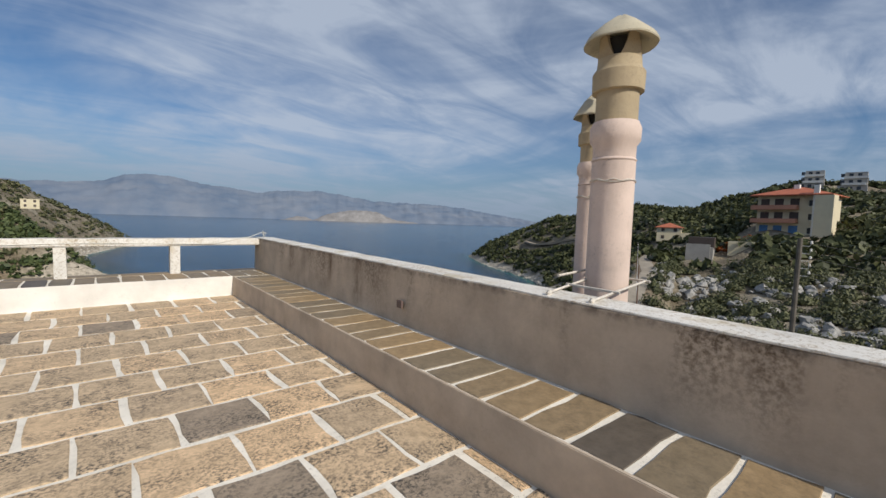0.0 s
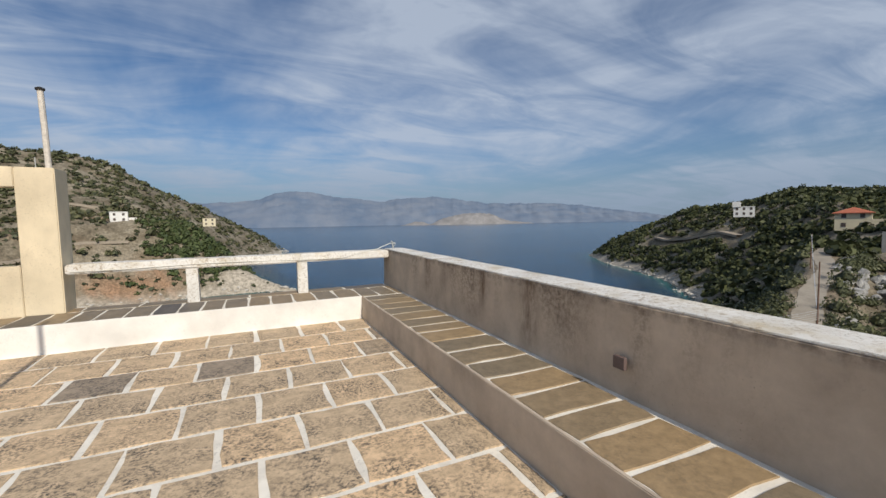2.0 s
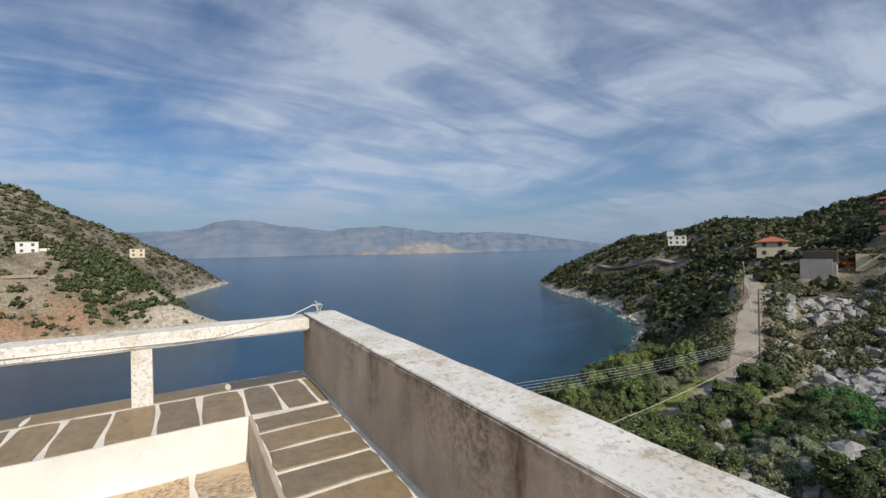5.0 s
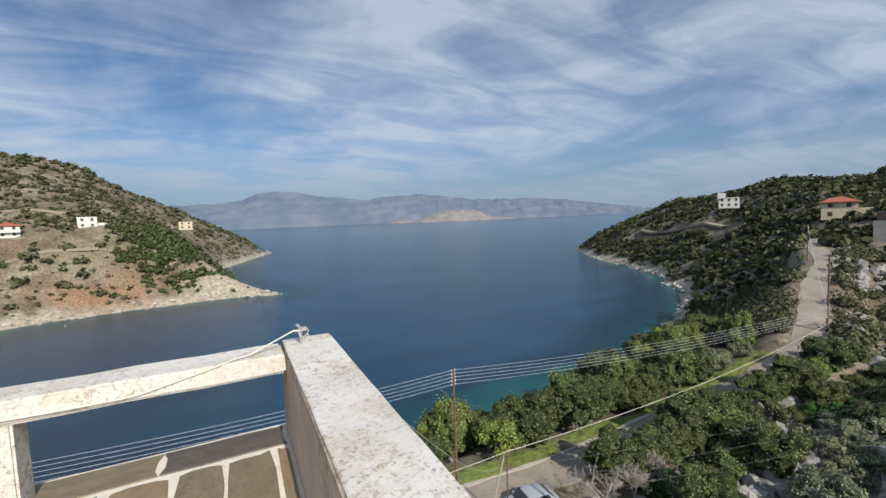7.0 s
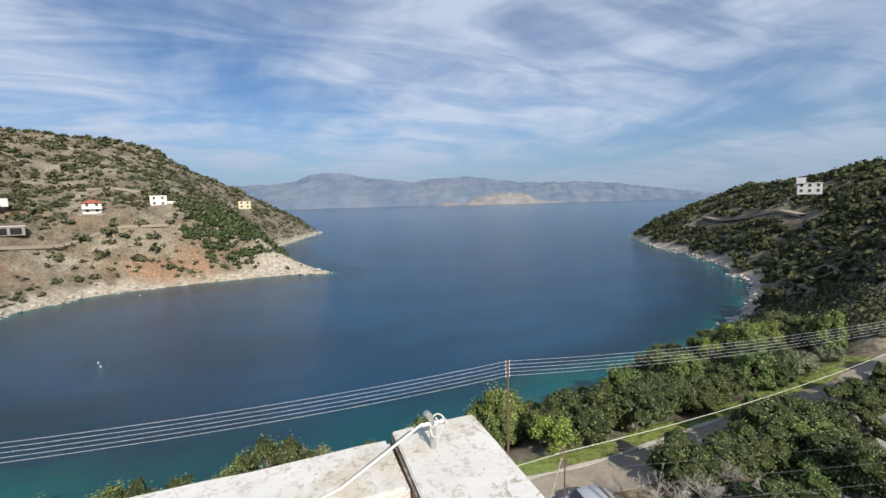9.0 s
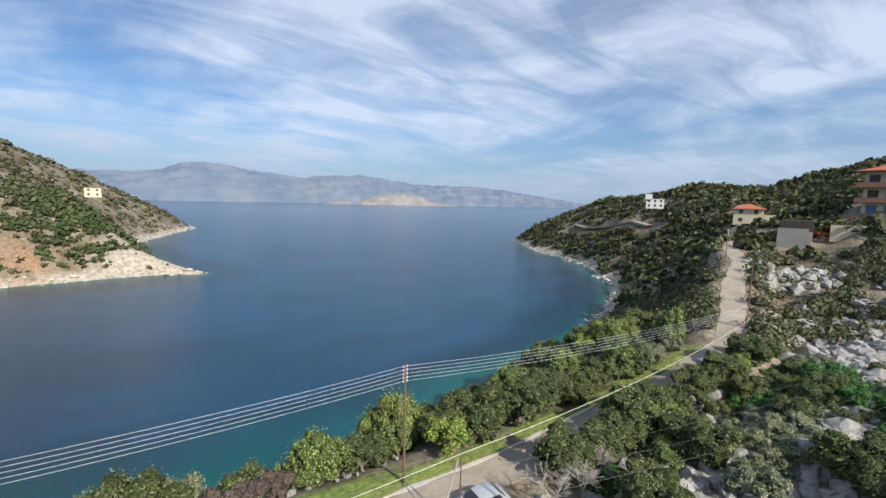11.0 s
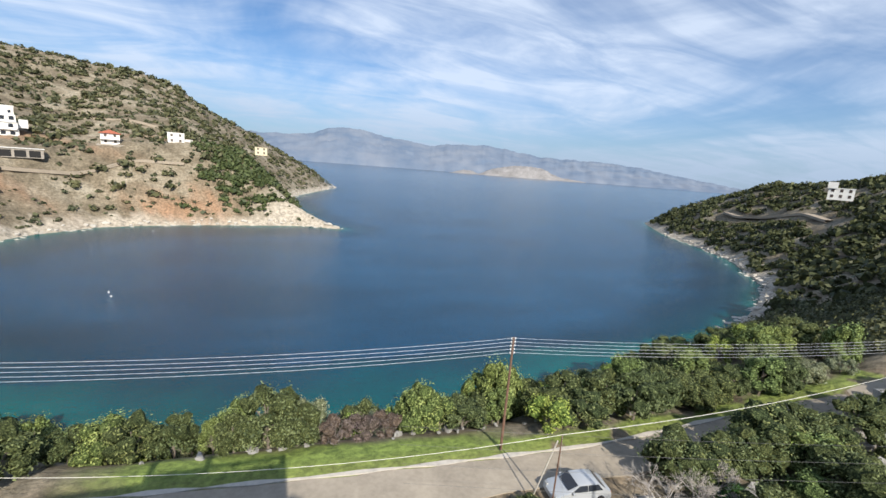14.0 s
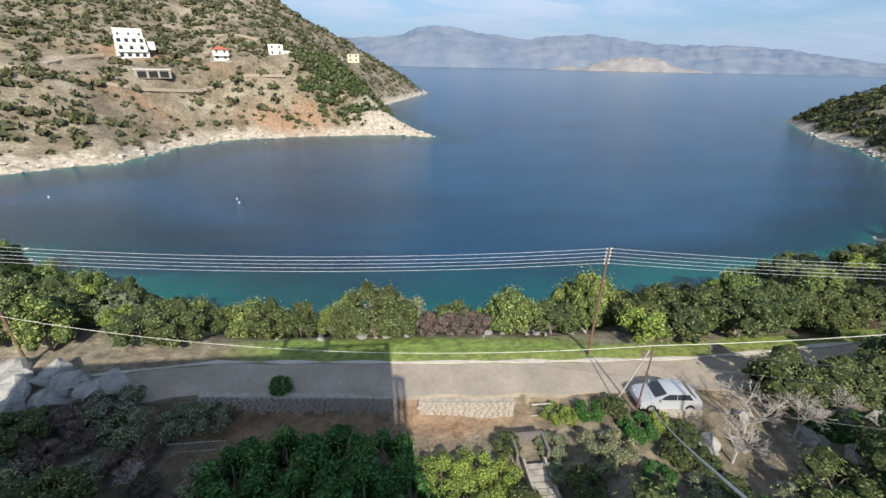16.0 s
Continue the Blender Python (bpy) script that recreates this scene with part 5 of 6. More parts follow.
def yucca(x, y, s, seed):
    r = random.Random(seed)
    z = ground_at(x, y)
    ob = holder("yucca", x, y, z, "spiky yucca with sword shaped leaves", "plant", "yuccas below the house")
    bm = bmesh.new(); tube(bm, [(x, y, z - 0.1), (x, y, z + 0.9 * s)], 0.1 * s, 7)
    under(ob, part("stem", bm, M_BARK))
    for k in range(26):
        a, up = r.uniform(0, 6.28), r.uniform(0.0, 1.3)
        d = Vector((math.cos(a) * math.cos(up), math.sin(a) * math.cos(up), math.sin(up)))
        p = Vector((x, y, z + 0.9 * s)); w = d.cross(Vector((0, 0, 1))).normalized() * 0.035 * s
        e, m = p + d * 1.0 * s - Vector((0, 0, 0.12 * s)), p + d * 0.55 * s
        me = mesh_of("leaf", [tuple(p - w), tuple(p + w), tuple(m + w * 0.9), tuple(m - w * 0.9), tuple(e), tuple(m - Vector((0, 0, 0.02)))], [(0, 1, 2, 5), (0, 5, 3), (3, 5, 4), (5, 2, 4)], [M_LEAF_E])
        c = new("leaf", me)
        under(ob, c)


yucca(12.9, 20.6, 1.0, 1)
yucca(17.2, 20.3, 1.0, 2)
yucca(14.6, 20.0, 0.8, 3)


# ---- car ----
def car(x, y, z, turn):
    ob = new("car")
    L, H = [], 0
    side = [(-2.0, 0.28), (-2.05, 0.62), (-1.95, 0.92), (-1.6, 1.02), (-1.15, 1.38), (-0.6, 1.47), (0.3, 1.45), (1.05, 1.02), (1.75, 0.88), (2.02, 0.62), (2.02, 0.3)]
    def body(pts, half, inset):
        bm = bmesh.new()
        rows = []
        for s in (-1, -0.86, 0.86, 1):
            rows.append([bm.verts.new((px * (1 if abs(s) < 1 else 0.985), s * half * (1 - inset * max(0, (pz - 0.9)) * (1 if True else 0)), pz - (0.03 if abs(s) == 1 and pz > 0.5 else 0))) for px, pz in pts])
        for a, b in zip(rows, rows[1:]):
            for i in range(len(pts)):
                j = (i + 1) % len(pts)
                bm.faces.new((a[i], a[j], b[j], b[i]))
        bm.faces.new(rows[0]); bm.faces.new(rows[-1][::-1])
        return bm
    o = part("body", body(side, 0.84, 0.3), M_CAR, ob)
    o.data.shade_smooth()
    glass = [[(-1.57, 1.06), (-1.17, 1.385), (-1.15, 1.40), (-1.55, 1.085)], [(0.42, 1.43), (1.02, 1.06), (1.06, 1.08), (0.45, 1.46)]]
    for nm, pts in zip(("rear_window", "windscreen"), glass):
        bm = bmesh.new()
        (ax, az), (bx, bz) = pts[0], pts[1]
        nx, nz = (bz - az), -(bx - ax)
        ln = math.hypot(nx, nz); nx, nz = nx / ln, nz / ln
        if nz < 0:
            nx, nz = -nx, -nz
        v = [bm.verts.new((px + nx * o2, s * w, pz + nz * o2)) for o2 in (0.0, 0.035) for (px, pz, w) in ((ax, az, 0.7), (bx, bz, 0.6)) for s in (-1, 1)]
        for f in ((0, 1, 3, 2), (4, 6, 7, 5), (0, 4, 5, 1), (2, 3, 7, 6), (0, 2, 6, 4), (1, 5, 7, 3)):
            bm.faces.new([v[i] for i in f])
        part(nm, bm, M_GLASS, ob, "dark glass")
    for s in (-1, 1):
        for nm, x0, x1, x2, x3 in (("side_window", -1.35, -1.05, -0.32, -0.32), ("side_window", -0.26, -0.26, 0.28, 0.85)):
            bm = bmesh.new()
            y0, y1 = 0.84 * (1 - 0.3 * 0.12), 0.84 * (1 - 0.3 * 0.48)
            v = [bm.verts.new((px, s * (yy + o2), pz)) for o2 in (-0.02, 0.012) for px, yy, pz in ((x0, y0, 1.02), (x1, y1, 1.38), (x2, y1, 1.38), (x3, y0, 1.02))]
            for f in ((0, 1, 2, 3), (4, 7, 6, 5), (0, 4, 5, 1), (1, 5, 6, 2), (2, 6, 7, 3), (3, 7, 4, 0)):
                bm.faces.new([v[i] for i in f])
            part(nm, bm, M_GLASS, ob, "dark glass")
        bm = bmesh.new(); add_box(bm, 0.7, 0.85, min(s * 0.86, s * 1.0), max(s * 0.86, s * 1.0), 0.98, 1.1, 0.02)
        part("wing_mirror", bm, M_CAR, ob)
        for nm, x0, m in (("headlight", 1.85, M_METAL), ("tail_light", -2.05, M_ROOF)):
            bm = bmesh.new(); add_box(bm, x0, x0 + 0.16, s * 0.6 - 0.16, s * 0.6 + 0.16, 0.68, 0.8, 0.02)
            part(nm, bm, m, ob)
        for xx in (-1.25, 1.28):
            bm = bmesh.new(); rows = lathe(bm, [(0.2, -0.1), (0.31, -0.1), (0.32, -0.06), (0.32, 0.06), (0.31, 0.1), (0.2, 0.1)], 0, 0, 20)
            w = part("wheel", bm, M_TYRE, ob, "black tyre"); w.matrix_basis = Matrix.Translation((xx, s * 0.77, 0.31)) @ Matrix.Rotation(math.pi / 2, 4, "X")
            bm = bmesh.new(); lathe(bm, [(0.19, -0.112), (0.05, -0.118), (0.05, 0.118), (0.19, 0.112)], 0, 0, 14)
            part("rim", bm, M_METAL, w)
    bm = bmesh.new(); add_box(bm, -2.08, -1.98, -0.26, 0.26, 0.45, 0.56)
    part("number_plate", bm, M_HOUSE, ob)
    ob.matrix_basis = pose(x, y, z, 0, 0, turn)
    return tagged(ob, "silver hatchback parked at the side of the lane", "car")


car(20.3, 28.95, ground_at(20.3, 28.95) + 0.02, 174)


# ---- poles and wires ----
def pole(x, y, h, name, label, arms=5, lean=(0, 0), r=0.11, z=None, drop=0.0):
    z0 = (ground_at(x, y) if z is None else z) - 0.3
    ob = holder(name, x, y, z0, label, "utility pole", "utility poles along the lane")
    bm = bmesh.new(); tube(bm, [(x, y, z0), (x + lean[0] * 0.5, y + lean[1] * 0.5, z0 + h * 0.5), (x + lean[0], y + lean[1], z0 + h + 0.3)], [r, r * 0.85, r * 0.65], 9)
    under(ob, part("shaft", bm, M_WOOD))
    tops = []
    for k in range(arms):
        zz = z0 + h + 0.2 - 0.28 * k - drop
        for s in (-1, 1):
            bm = bmesh.new()
            px, py = x + lean[0] + s * 0.16, y + lean[1]
            tube(bm, [(x + lean[0], y + lean[1], zz - 0.05), (px, py, zz - 0.05), (px, py, zz)], 0.014, 5)
            under(ob, part("insulator_arm", bm, M_METAL))
            bm = bmesh.new(); lathe(bm, [(0.03, zz), (0.05, zz + 0.03), (0.03, zz + 0.06), (0.045, zz + 0.09), (0.02, zz + 0.12)], px, py, 8)
            under(ob, part("insulator", bm, M_HOUSE))
        tops.append((x + lean[0], y + lean[1], zz + 0.06))
    return ob, tops


def wire(a, b, sag, r, label="aluminium power line between the poles", mat=None, n=36, group="power lines"):
    a, b = Vector(a), Vector(b)
    bm = bmesh.new()
    tube(bm, [a.lerp(b, i / n) - Vector((0, 0, 4 * sag * (i / n) * (1 - i / n))) for i in range(n + 1)], r, 4)
    return tagged(part("cable", bm, mat or M_WIRE), label, "cable", group)


PN = pole(17.4, 34.35, 9.1, "utility_pole", "tall brown wooden power pole with five rows of insulators", 5, (0.05, 0.0), z=-19.0)
PF = pole(63.4, 28.9, 8.9, "utility_pole", "power pole beside the lane where it climbs", 5, z=-13.2, drop=5.9)
PL = pole(-24.6, 37.2, 9.3, "utility_pole", "leaning brown power pole beyond the rocks", 5, (-0.5, 0.2), z=-19.0)
for k in range(5):
    wire(PL[1][k], PN[1][k], 0.75, 0.0095)
    wire(PN[1][k], PF[1][k], 0.7, 0.0095)
P2, T2 = pole(17.95, 28.3, 6.4, "telephone_pole", "short dark iron telephone pole", 0, (0.0, -0.1), 0.06, -20.0)
top2 = (17.95, 28.2, -13.55)
prop = holder("prop", 17.2, 29.0, -20.2, "white prop leaning against the iron pole", "prop")
bm = bmesh.new(); tube(bm, [(16.9, 29.5, -20.2), (17.75, 28.3, -14.0)], 0.045, 6)
under(prop, part("strut", bm, M_RUSTY))
wire(top2, (63.4, 28.75, -12.1), 0.9, 0.02, "thick pale telephone cable", M_CABLE)
wire(top2, (-24.6, 37.0, -15.0), 1.6, 0.016, "thick pale telephone cable", M_CABLE)
wire(top2, (3.5, 9.8, 0.99), 1.2, 0.004, "thin pale cable from the house to the iron pole", M_CABLE)
P3 = pole(97.2, 44.6, 6.5, "utility_pole", "small power pole by the far bend of the lane", 2, r=0.1)
wire(PF[1][0], P3[1][0], 0.8, 0.015)
wire(PF[1][2], P3[1][1], 0.8, 0.015)
for k in range(4):
    wire((95, 6 - 3 * k, -9 + 1.0 * k), (8.5, 31 - 0.6 * k, -13.5 - 0.8 * k), 1.6, 0.008, "thin dark wire across the bank", simple("dark_wire", (0.08, 0.08, 0.08), 0.5, bumps=0) if k == 0 else bpy.data.materials["dark_wire"])
# the far end of the thin wires rests on a stump of a pole
bm = bmesh.new(); tube(bm, [(95, 1.5, ground_at(95, 1.5) - 0.3), (95, 1.5, -4.5)], 0.1, 8)
tagged(part("stub_pole", bm, M_WOOD), "dark wooden pole at the top of the bank", "utility pole")


# pole on the bank close to the house, its insulators on one side
PB = holder("utility_pole", 22.4, 4.2, -14.0, "weathered wooden power pole with a row of pin insulators", "utility pole", "utility poles along the lane")
bm = bmesh.new(); tube(bm, [(22.3, 4.2, ground_at(22.4, 4.2) - 0.3), (22.35, 4.2, -4.0), (22.4, 4.2, 1.2)], [0.12, 0.1, 0.085], 9)
under(PB, part("shaft", bm, M_GREY_WOOD))
for k in range(5):
    zz = 0.9 - 0.3 * k
    bm = bmesh.new(); tube(bm, [(22.4, 4.2, zz), (22.5, 3.9, zz - 0.02), (22.5, 3.86, zz + 0.08)], 0.016, 5)
    under(PB, part("insulator_arm", bm, M_METAL))
    bm = bmesh.new(); lathe(bm, [(0.03, zz + 0.08), (0.05, zz + 0.11), (0.03, zz + 0.14), (0.045, zz + 0.17), (0.02, zz + 0.2)], 22.5, 3.86, 8)
    under(PB, part("insulator", bm, M_HOUSE))
PE = holder("utility_pole", 46, -16, -8.0, "wooden power pole further along the bank", "utility pole", "utility poles along the lane")
bm = bmesh.new(); tube(bm, [(46, -16, ground_at(46, -16) - 0.3), (46, -16, 0.4)], 0.12, 8)
under(PE, part("shaft", bm, M_WOOD))
for k in range(3):
    wire((22.5, 3.86, 1.02 - 0.6 * k), (46, -15.9, -1.2 - 0.6 * k), 0.9, 0.006, "thin dark wire across the bank", bpy.data.materials["dark_wire"])


# ---- houses ----
def block(bm, w, d, h, x=0, y=0, z=0):
    add_box(bm, x - w / 2, x + w / 2, y - d / 2, y + d / 2, z, z + h)


def window(parent, x, y, z, w, h, glass=None, frame=None, arch=False):
    """A window set in the wall that faces -y."""
    win = part("window", (lambda b: (add_box(b, x - w / 2 - 0.08, x + w / 2 + 0.08, y - 0.05, y + 0.02, z - 0.08, z), b)[1])(bmesh.new()), frame or M_HOUSE, parent)
    bm = bmesh.new()
    n = 6 if arch else 1
    pts = [(x - w / 2, z), (x + w / 2, z)] + ([(x + w / 2 * math.cos(math.pi * i / n), z + h * 0.7 + h * 0.3 * math.sin(math.pi * i / n)) for i in range(n + 1)] if arch else [(x + w / 2, z + h), (x - w / 2, z + h)])
    a = [bm.verts.new((px, y - 0.03, pz)) for px, pz in pts]; b = [bm.verts.new((px, y + 0.02, pz)) for px, pz in pts]
    bm.faces.new(a); bm.faces.new(b[::-1])
    for i in range(len(pts)):
        j = (i + 1) % len(pts)
        bm.faces.new((a[i], b[i], b[j], a[j]))
    part("pane", bm, glass or M_GLASS, win)
    return win


def balcony(parent, x, y, z, w, d, mat):
    bm = bmesh.new()
    add_box(bm, x - w / 2, x + w / 2, y - d, y, z - 0.18, z)
    bal = part("balcony", bm, mat, parent)
    bm = bmesh.new()
    add_box(bm, x - w / 2, x + w / 2, y - d, y - d + 0.12, z, z + 0.8)
    add_box(bm, x - w / 2, x - w / 2 + 0.12, y - d + 0.12, y, z, z + 0.8)
    add_box(bm, x + w / 2 - 0.12, x + w / 2, y - d + 0.12, y, z, z + 0.8)
    part("parapet", bm, mat, bal)


def hip_roof(parent, w, d, z, h, over=0.6, mat=None, x=0, y=0):
    bm = bmesh.new()
    W, D = w / 2 + over, d / 2 + over
    ridge = max(0.2, W - D) if W > D else 0.2
    lo = [bm.verts.new((x + sx * W, y + sy * D, z)) for sx, sy in ((-1, -1), (1, -1), (1, 1), (-1, 1))]
    un = [bm.verts.new((x + sx * W, y + sy * D, z - 0.2)) for sx, sy in ((-1, -1), (1, -1), (1, 1), (-1, 1))]
    r1, r2 = bm.verts.new((x - ridge, y, z + h)), bm.verts.new((x + ridge, y, z + h))
    bm.faces.new((lo[0], lo[1], r2, r1)); bm.faces.new((lo[1], lo[2], r2)); bm.faces.new((lo[2], lo[3], r1, r2)); bm.faces.new((lo[3], lo[0], r1))
    for i in range(4):
        bm.faces.new((un[i], un[(i + 1) % 4], lo[(i + 1) % 4], lo[i]))
    bm.faces.new(un[::-1])
    roof = part("roof", bm, mat or M_ROOF, parent)
    return roof


def put(ob, x, y, z, turn, label, category="house", size=1.0):
    ob.matrix_basis = pose(x, y, z, 0, 0, turn) @ Matrix.Scale(size, 4)
    return tagged(ob, label, category, "houses round the bay")


def facing(x, y):
    """The turn by which a house at x, y looks at the terrace."""
    return math.degrees(math.atan2(y - OY, x - OX)) - 90


def wall_part(parent, w, d, h, x, y, z, mat, name="wall"):
    bm = bmesh.new(); block(bm, w, d, h, x, y, z)
    return part(name, bm, mat, parent)


def white_apartments():
    ob = new("apartment_house")
    wall_part(ob, 12.6, 9, 3.2, 0, 1.0, -1.2, M_HOUSE)
    wall_part(ob, 12.2, 9, 3.0, 0, 1.3, 2.0, M_HOUSE)
    wall_part(ob, 11.6, 8.4, 3.0, -0.1, 1.9, 5.0, M_HOUSE)
    wall_part(ob, 11.0, 7.8, 3.2, -0.2, 2.5, 8.0, M_HOUSE)
    wall_part(ob, 3.0, 5, 3.5, 7.8, 2, 3.0, M_HOUSE)
    for lv, (y, z) in enumerate(((-3.5, 0), (-3.2, 3.0), (-2.3, 6.0), (-1.4, 9.0))):
        for x in ((-4.2, -1.3, 1.6, 4.4) if lv % 2 == 0 else (-4.0, 0.0, 4.0)):
            window(ob, x, y - 0.01, z - 0.6 + 0.4, 1.5 if lv < 3 else 0.9, 1.7 if lv < 3 else 1.1, M_GLASS, None, lv in (0, 1))
        if lv < 3:
            balcony(ob, 0, y, z - 0.9, 11.5, 1.3, M_HOUSE)
    wall_part(ob, 11.4, 8.2, 0.5, -0.2, 2.5, 11.2, M_HOUSE, "roof_parapet")
    return ob


def small_house(w, d, h, roofed, mat=None, floors=2):
    ob = new("house")
    wall_part(ob, w, d, h, 0, 0, -1.5, mat or M_HOUSE)
    fh = h / floors
    for f in range(floors):
        n = max(2, int(w / 2.6))
        for k in range(n):
            window(ob, -w / 2 + w * (k + 0.5) / n, -d / 2 - 0.01, f * fh - 0.5, 1.0, 1.2, M_SHUTTER)
    if roofed:
        hip_roof(ob, w, d, h - 1.5, 1.5)
    else:
        wall_part(ob, w + 0.2, d + 0.2, 0.35, 0, 0, h - 1.5, mat or M_HOUSE, "roof")
    return ob


def hh(x, y, dz=0.0):
    return ground_at(x, y) + dz


put(white_apartments(), -117, 237, 1.6, 27, "four storey white apartment house with arched openings")
o = small_house(6.8, 7, 5.2, True); balcony(o, 0, -3.5, 1.0, 7.0, 1.4, M_HOUSE)
wall_part(o, 11, 3, 2.6, 0.5, -4.5, -3.8, M_STONE, "terrace_wall")
put(o, -80, 242, 1.8, 20, "small house with a red tiled roof above a stone terrace")
o = small_house(7, 5, 5.0, False, None, 2); wall_part(o, 5, 4, 2.5, 4.5, 1, -1.5, M_HOUSE)
put(o, -56.5, 252, 4.6, 15, "unfinished white house with dark openings")
put(small_house(7.0, 5, 4.6, False, M_HOUSE_CREAM), -22, 300, max(1.9, ground_at(-22, 300) + 1.2), 5, "small cream ruin on the headland")
bm = bmesh.new(); add_box(bm, -6.5, 6.5, -2.0, 2.0, -2.5, 0.9); garage = new("garage"); part("wall", bm, M_STONE, garage)
# black panels on the solid wall stand for the shade inside three openings
for k in range(3):
    bm = bmesh.new(); add_box(bm, -5.6 + 4 * k, -2.4 + 4 * k, -2.06, -1.96, -2.2, 0.3); part("opening", bm, M_DARK, garage, "black panel for a shaded opening")
bm = bmesh.new(); add_box(bm, -6.8, 6.8, -2.4, 2.2, 0.91, 1.15); part("roof", bm, M_HOUSE, garage)
put(garage, -99, 214, hh(-99, 214, 1.6), 27, "low stone garage with three dark openings", "garage")
# right headland
o = small_house(8.2, 6, 4.6, False, None, 2); wall_part(o, 3.2, 3, 2.6, -3, -2, 3.2, M_HOUSE, "tower")
put(o, 217, 124, 2.2, facing(217, 124), "white cubic house among the pines")
o = small_house(7.5, 7, 5.0, True, M_HOUSE_CREAM); wall_part(o, 9, 5, 2.8, 6.5, -1, -1.2, M_HOUSE_CREAM, "annexe"); wall_part(o, 10, 2.0, 1.4, 6, -4.0, -2.4, M_HOUSE_CREAM, "garden_wall")
put(o, 175, 68, -2.2, facing(175, 68), "house with a red tiled roof and a cream annexe", "house", 1.12)
wc = new("retaining_walls")
wall_part(wc, 4.3, 0.5, 4.6, -3.6, 0, -1.6, M_GREY_WALL)
wall_part(wc, 0.5, 6, 3.6, -1.2, 3.2, -1.2, M_GREY_WALL)
wall_part(wc, 8.5, 0.4, 3.0, 5.6, 4.0, 0.8, M_HOUSE_CREAM)
wall_part(wc, 4.6, 4, 2.4, -3.2, 3.4, 2.0, M_SHUTTER, "black_fence")
put(wc, 134, 39, -7.0, facing(134, 39), "grey concrete retaining walls below the villa", "retaining wall", 1.38)


M_SALMON = simple("salmon_balcony_paint", (0.5, 0.24, 0.16), 0.8, vary=0.1, scale=1.0)


def villa():
    ob = new("villa")
    wall_part(ob, 12.5, 10, 9.6, 0, 5, -0.6, M_HOUSE_CREAM)
    wall_part(ob, 3.0, 3.5, 9.4, 6.0, -0.6, -0.6, M_HOUSE_CREAM, "wing")
    hip_roof(ob, 13.0, 11.5, 9.1, 2.0, 0.8, None, 0, 4.5)
    for lv in range(3):
        for x in (-4.8, -2.2, 0.6):
            window(ob, x, -0.01, lv * 3.0 + 0.3, 1.6, 2.0, M_BLUE if lv == 0 else M_SHUTTER)
        window(ob, 3.6, -0.01, lv * 3.0 + 0.6, 1.1, 1.3, M_GLASS)
        if lv:
            balcony(ob, -2.8, 0, lv * 3.0, 8.4, 1.9, M_SALMON)
    bm = bmesh.new(); add_box(bm, 4.0, 4.9, -1.6, -0.8, -0.6, 11.0); part("chimney", bm, M_HOUSE, ob, "white chimney stack")
    bm = bmesh.new(); add_box(bm, -0.6, 0.4, 3, 4, 10.6, 11.6); part("water_tank", bm, M_HOUSE, ob)
    return ob


put(villa(), 165, 29.5, 0.2, facing(165, 29.5) - 12, "three storey cream villa with a terracotta roof and balconies", "house", 1.38)
for (x, y, w, st) in ((257, 39, 9.0, 3), (255, 25, 9.5, 3)):
    o = new("house")
    for lv in range(st):
        wall_part(o, w - lv * 1.2, 8, 2.9, lv * 0.5, lv * 0.7, lv * 2.9 - 1.5, M_HOUSE_GREY if w < 13 else M_HOUSE)
        for k in range(3):
            window(o, -w / 2 + w * (k + 0.6) / 3.6, -4.02 + lv * 0.7, lv * 2.9 - 0.6, 1.3, 1.5, M_GLASS)
        if lv:
            balcony(o, lv * 0.5, -4 + lv * 0.7, lv * 2.9 - 1.2, w - 2, 1.4, M_HOUSE)
    put(o, x, y, ground_at(x, y) + 1.0, facing(x, y), "pale terraced apartment house on the hilltop")
# rubble bank and rust red shrubs in front of the villa
for k in range(5):
    sow("rust", 142 + 3.0 * k, 40 - 0.9 * k, 1.4, "rust red shrubs below the villa", 0.8, 0.0)
# track on the right headland
strip("track", simple("pale_dust_track", (0.36, 0.3, 0.23), 0.95), [(x, y, hh(x, y, 0.4)) for x, y in TRACK], -2.4, 2.4, 0.3, 1.2, "pale dusty track on the headland", "track")


M_DUST = bpy.data.materials["pale_dust_track"]
for pts, w in (([(-158, 196), (-145, 198), (-138.5, 200), (-135.5, 206), (-136.5, 216), (-133, 223), (-127, 231)], 2.2), ([(-112, 288), (-97.6, 285), (-81, 278), (-66.6, 275)], 1.5), ([(-114, 198.5), (-100, 206), (-84, 220), (-68, 232), (-50, 237)], 1.2)):
    strip("track", M_DUST, [(x, y, hh(x, y, 0.3)) for x, y in pts], -w, w, 0.3, 1.2, "pale dusty track across the dry headland", "track")


# ---- island and buoys ----
ISLET = [(-540, 0), (-480, 10), (-403, 33), (-330, 26), (-288, 7), (-253, 22), (-184, 55), (-98, 72), (17, 94), (110, 92), (167, 86), (230, 72), (270, 48), (345, 26), (484, 13), (550, 0)]


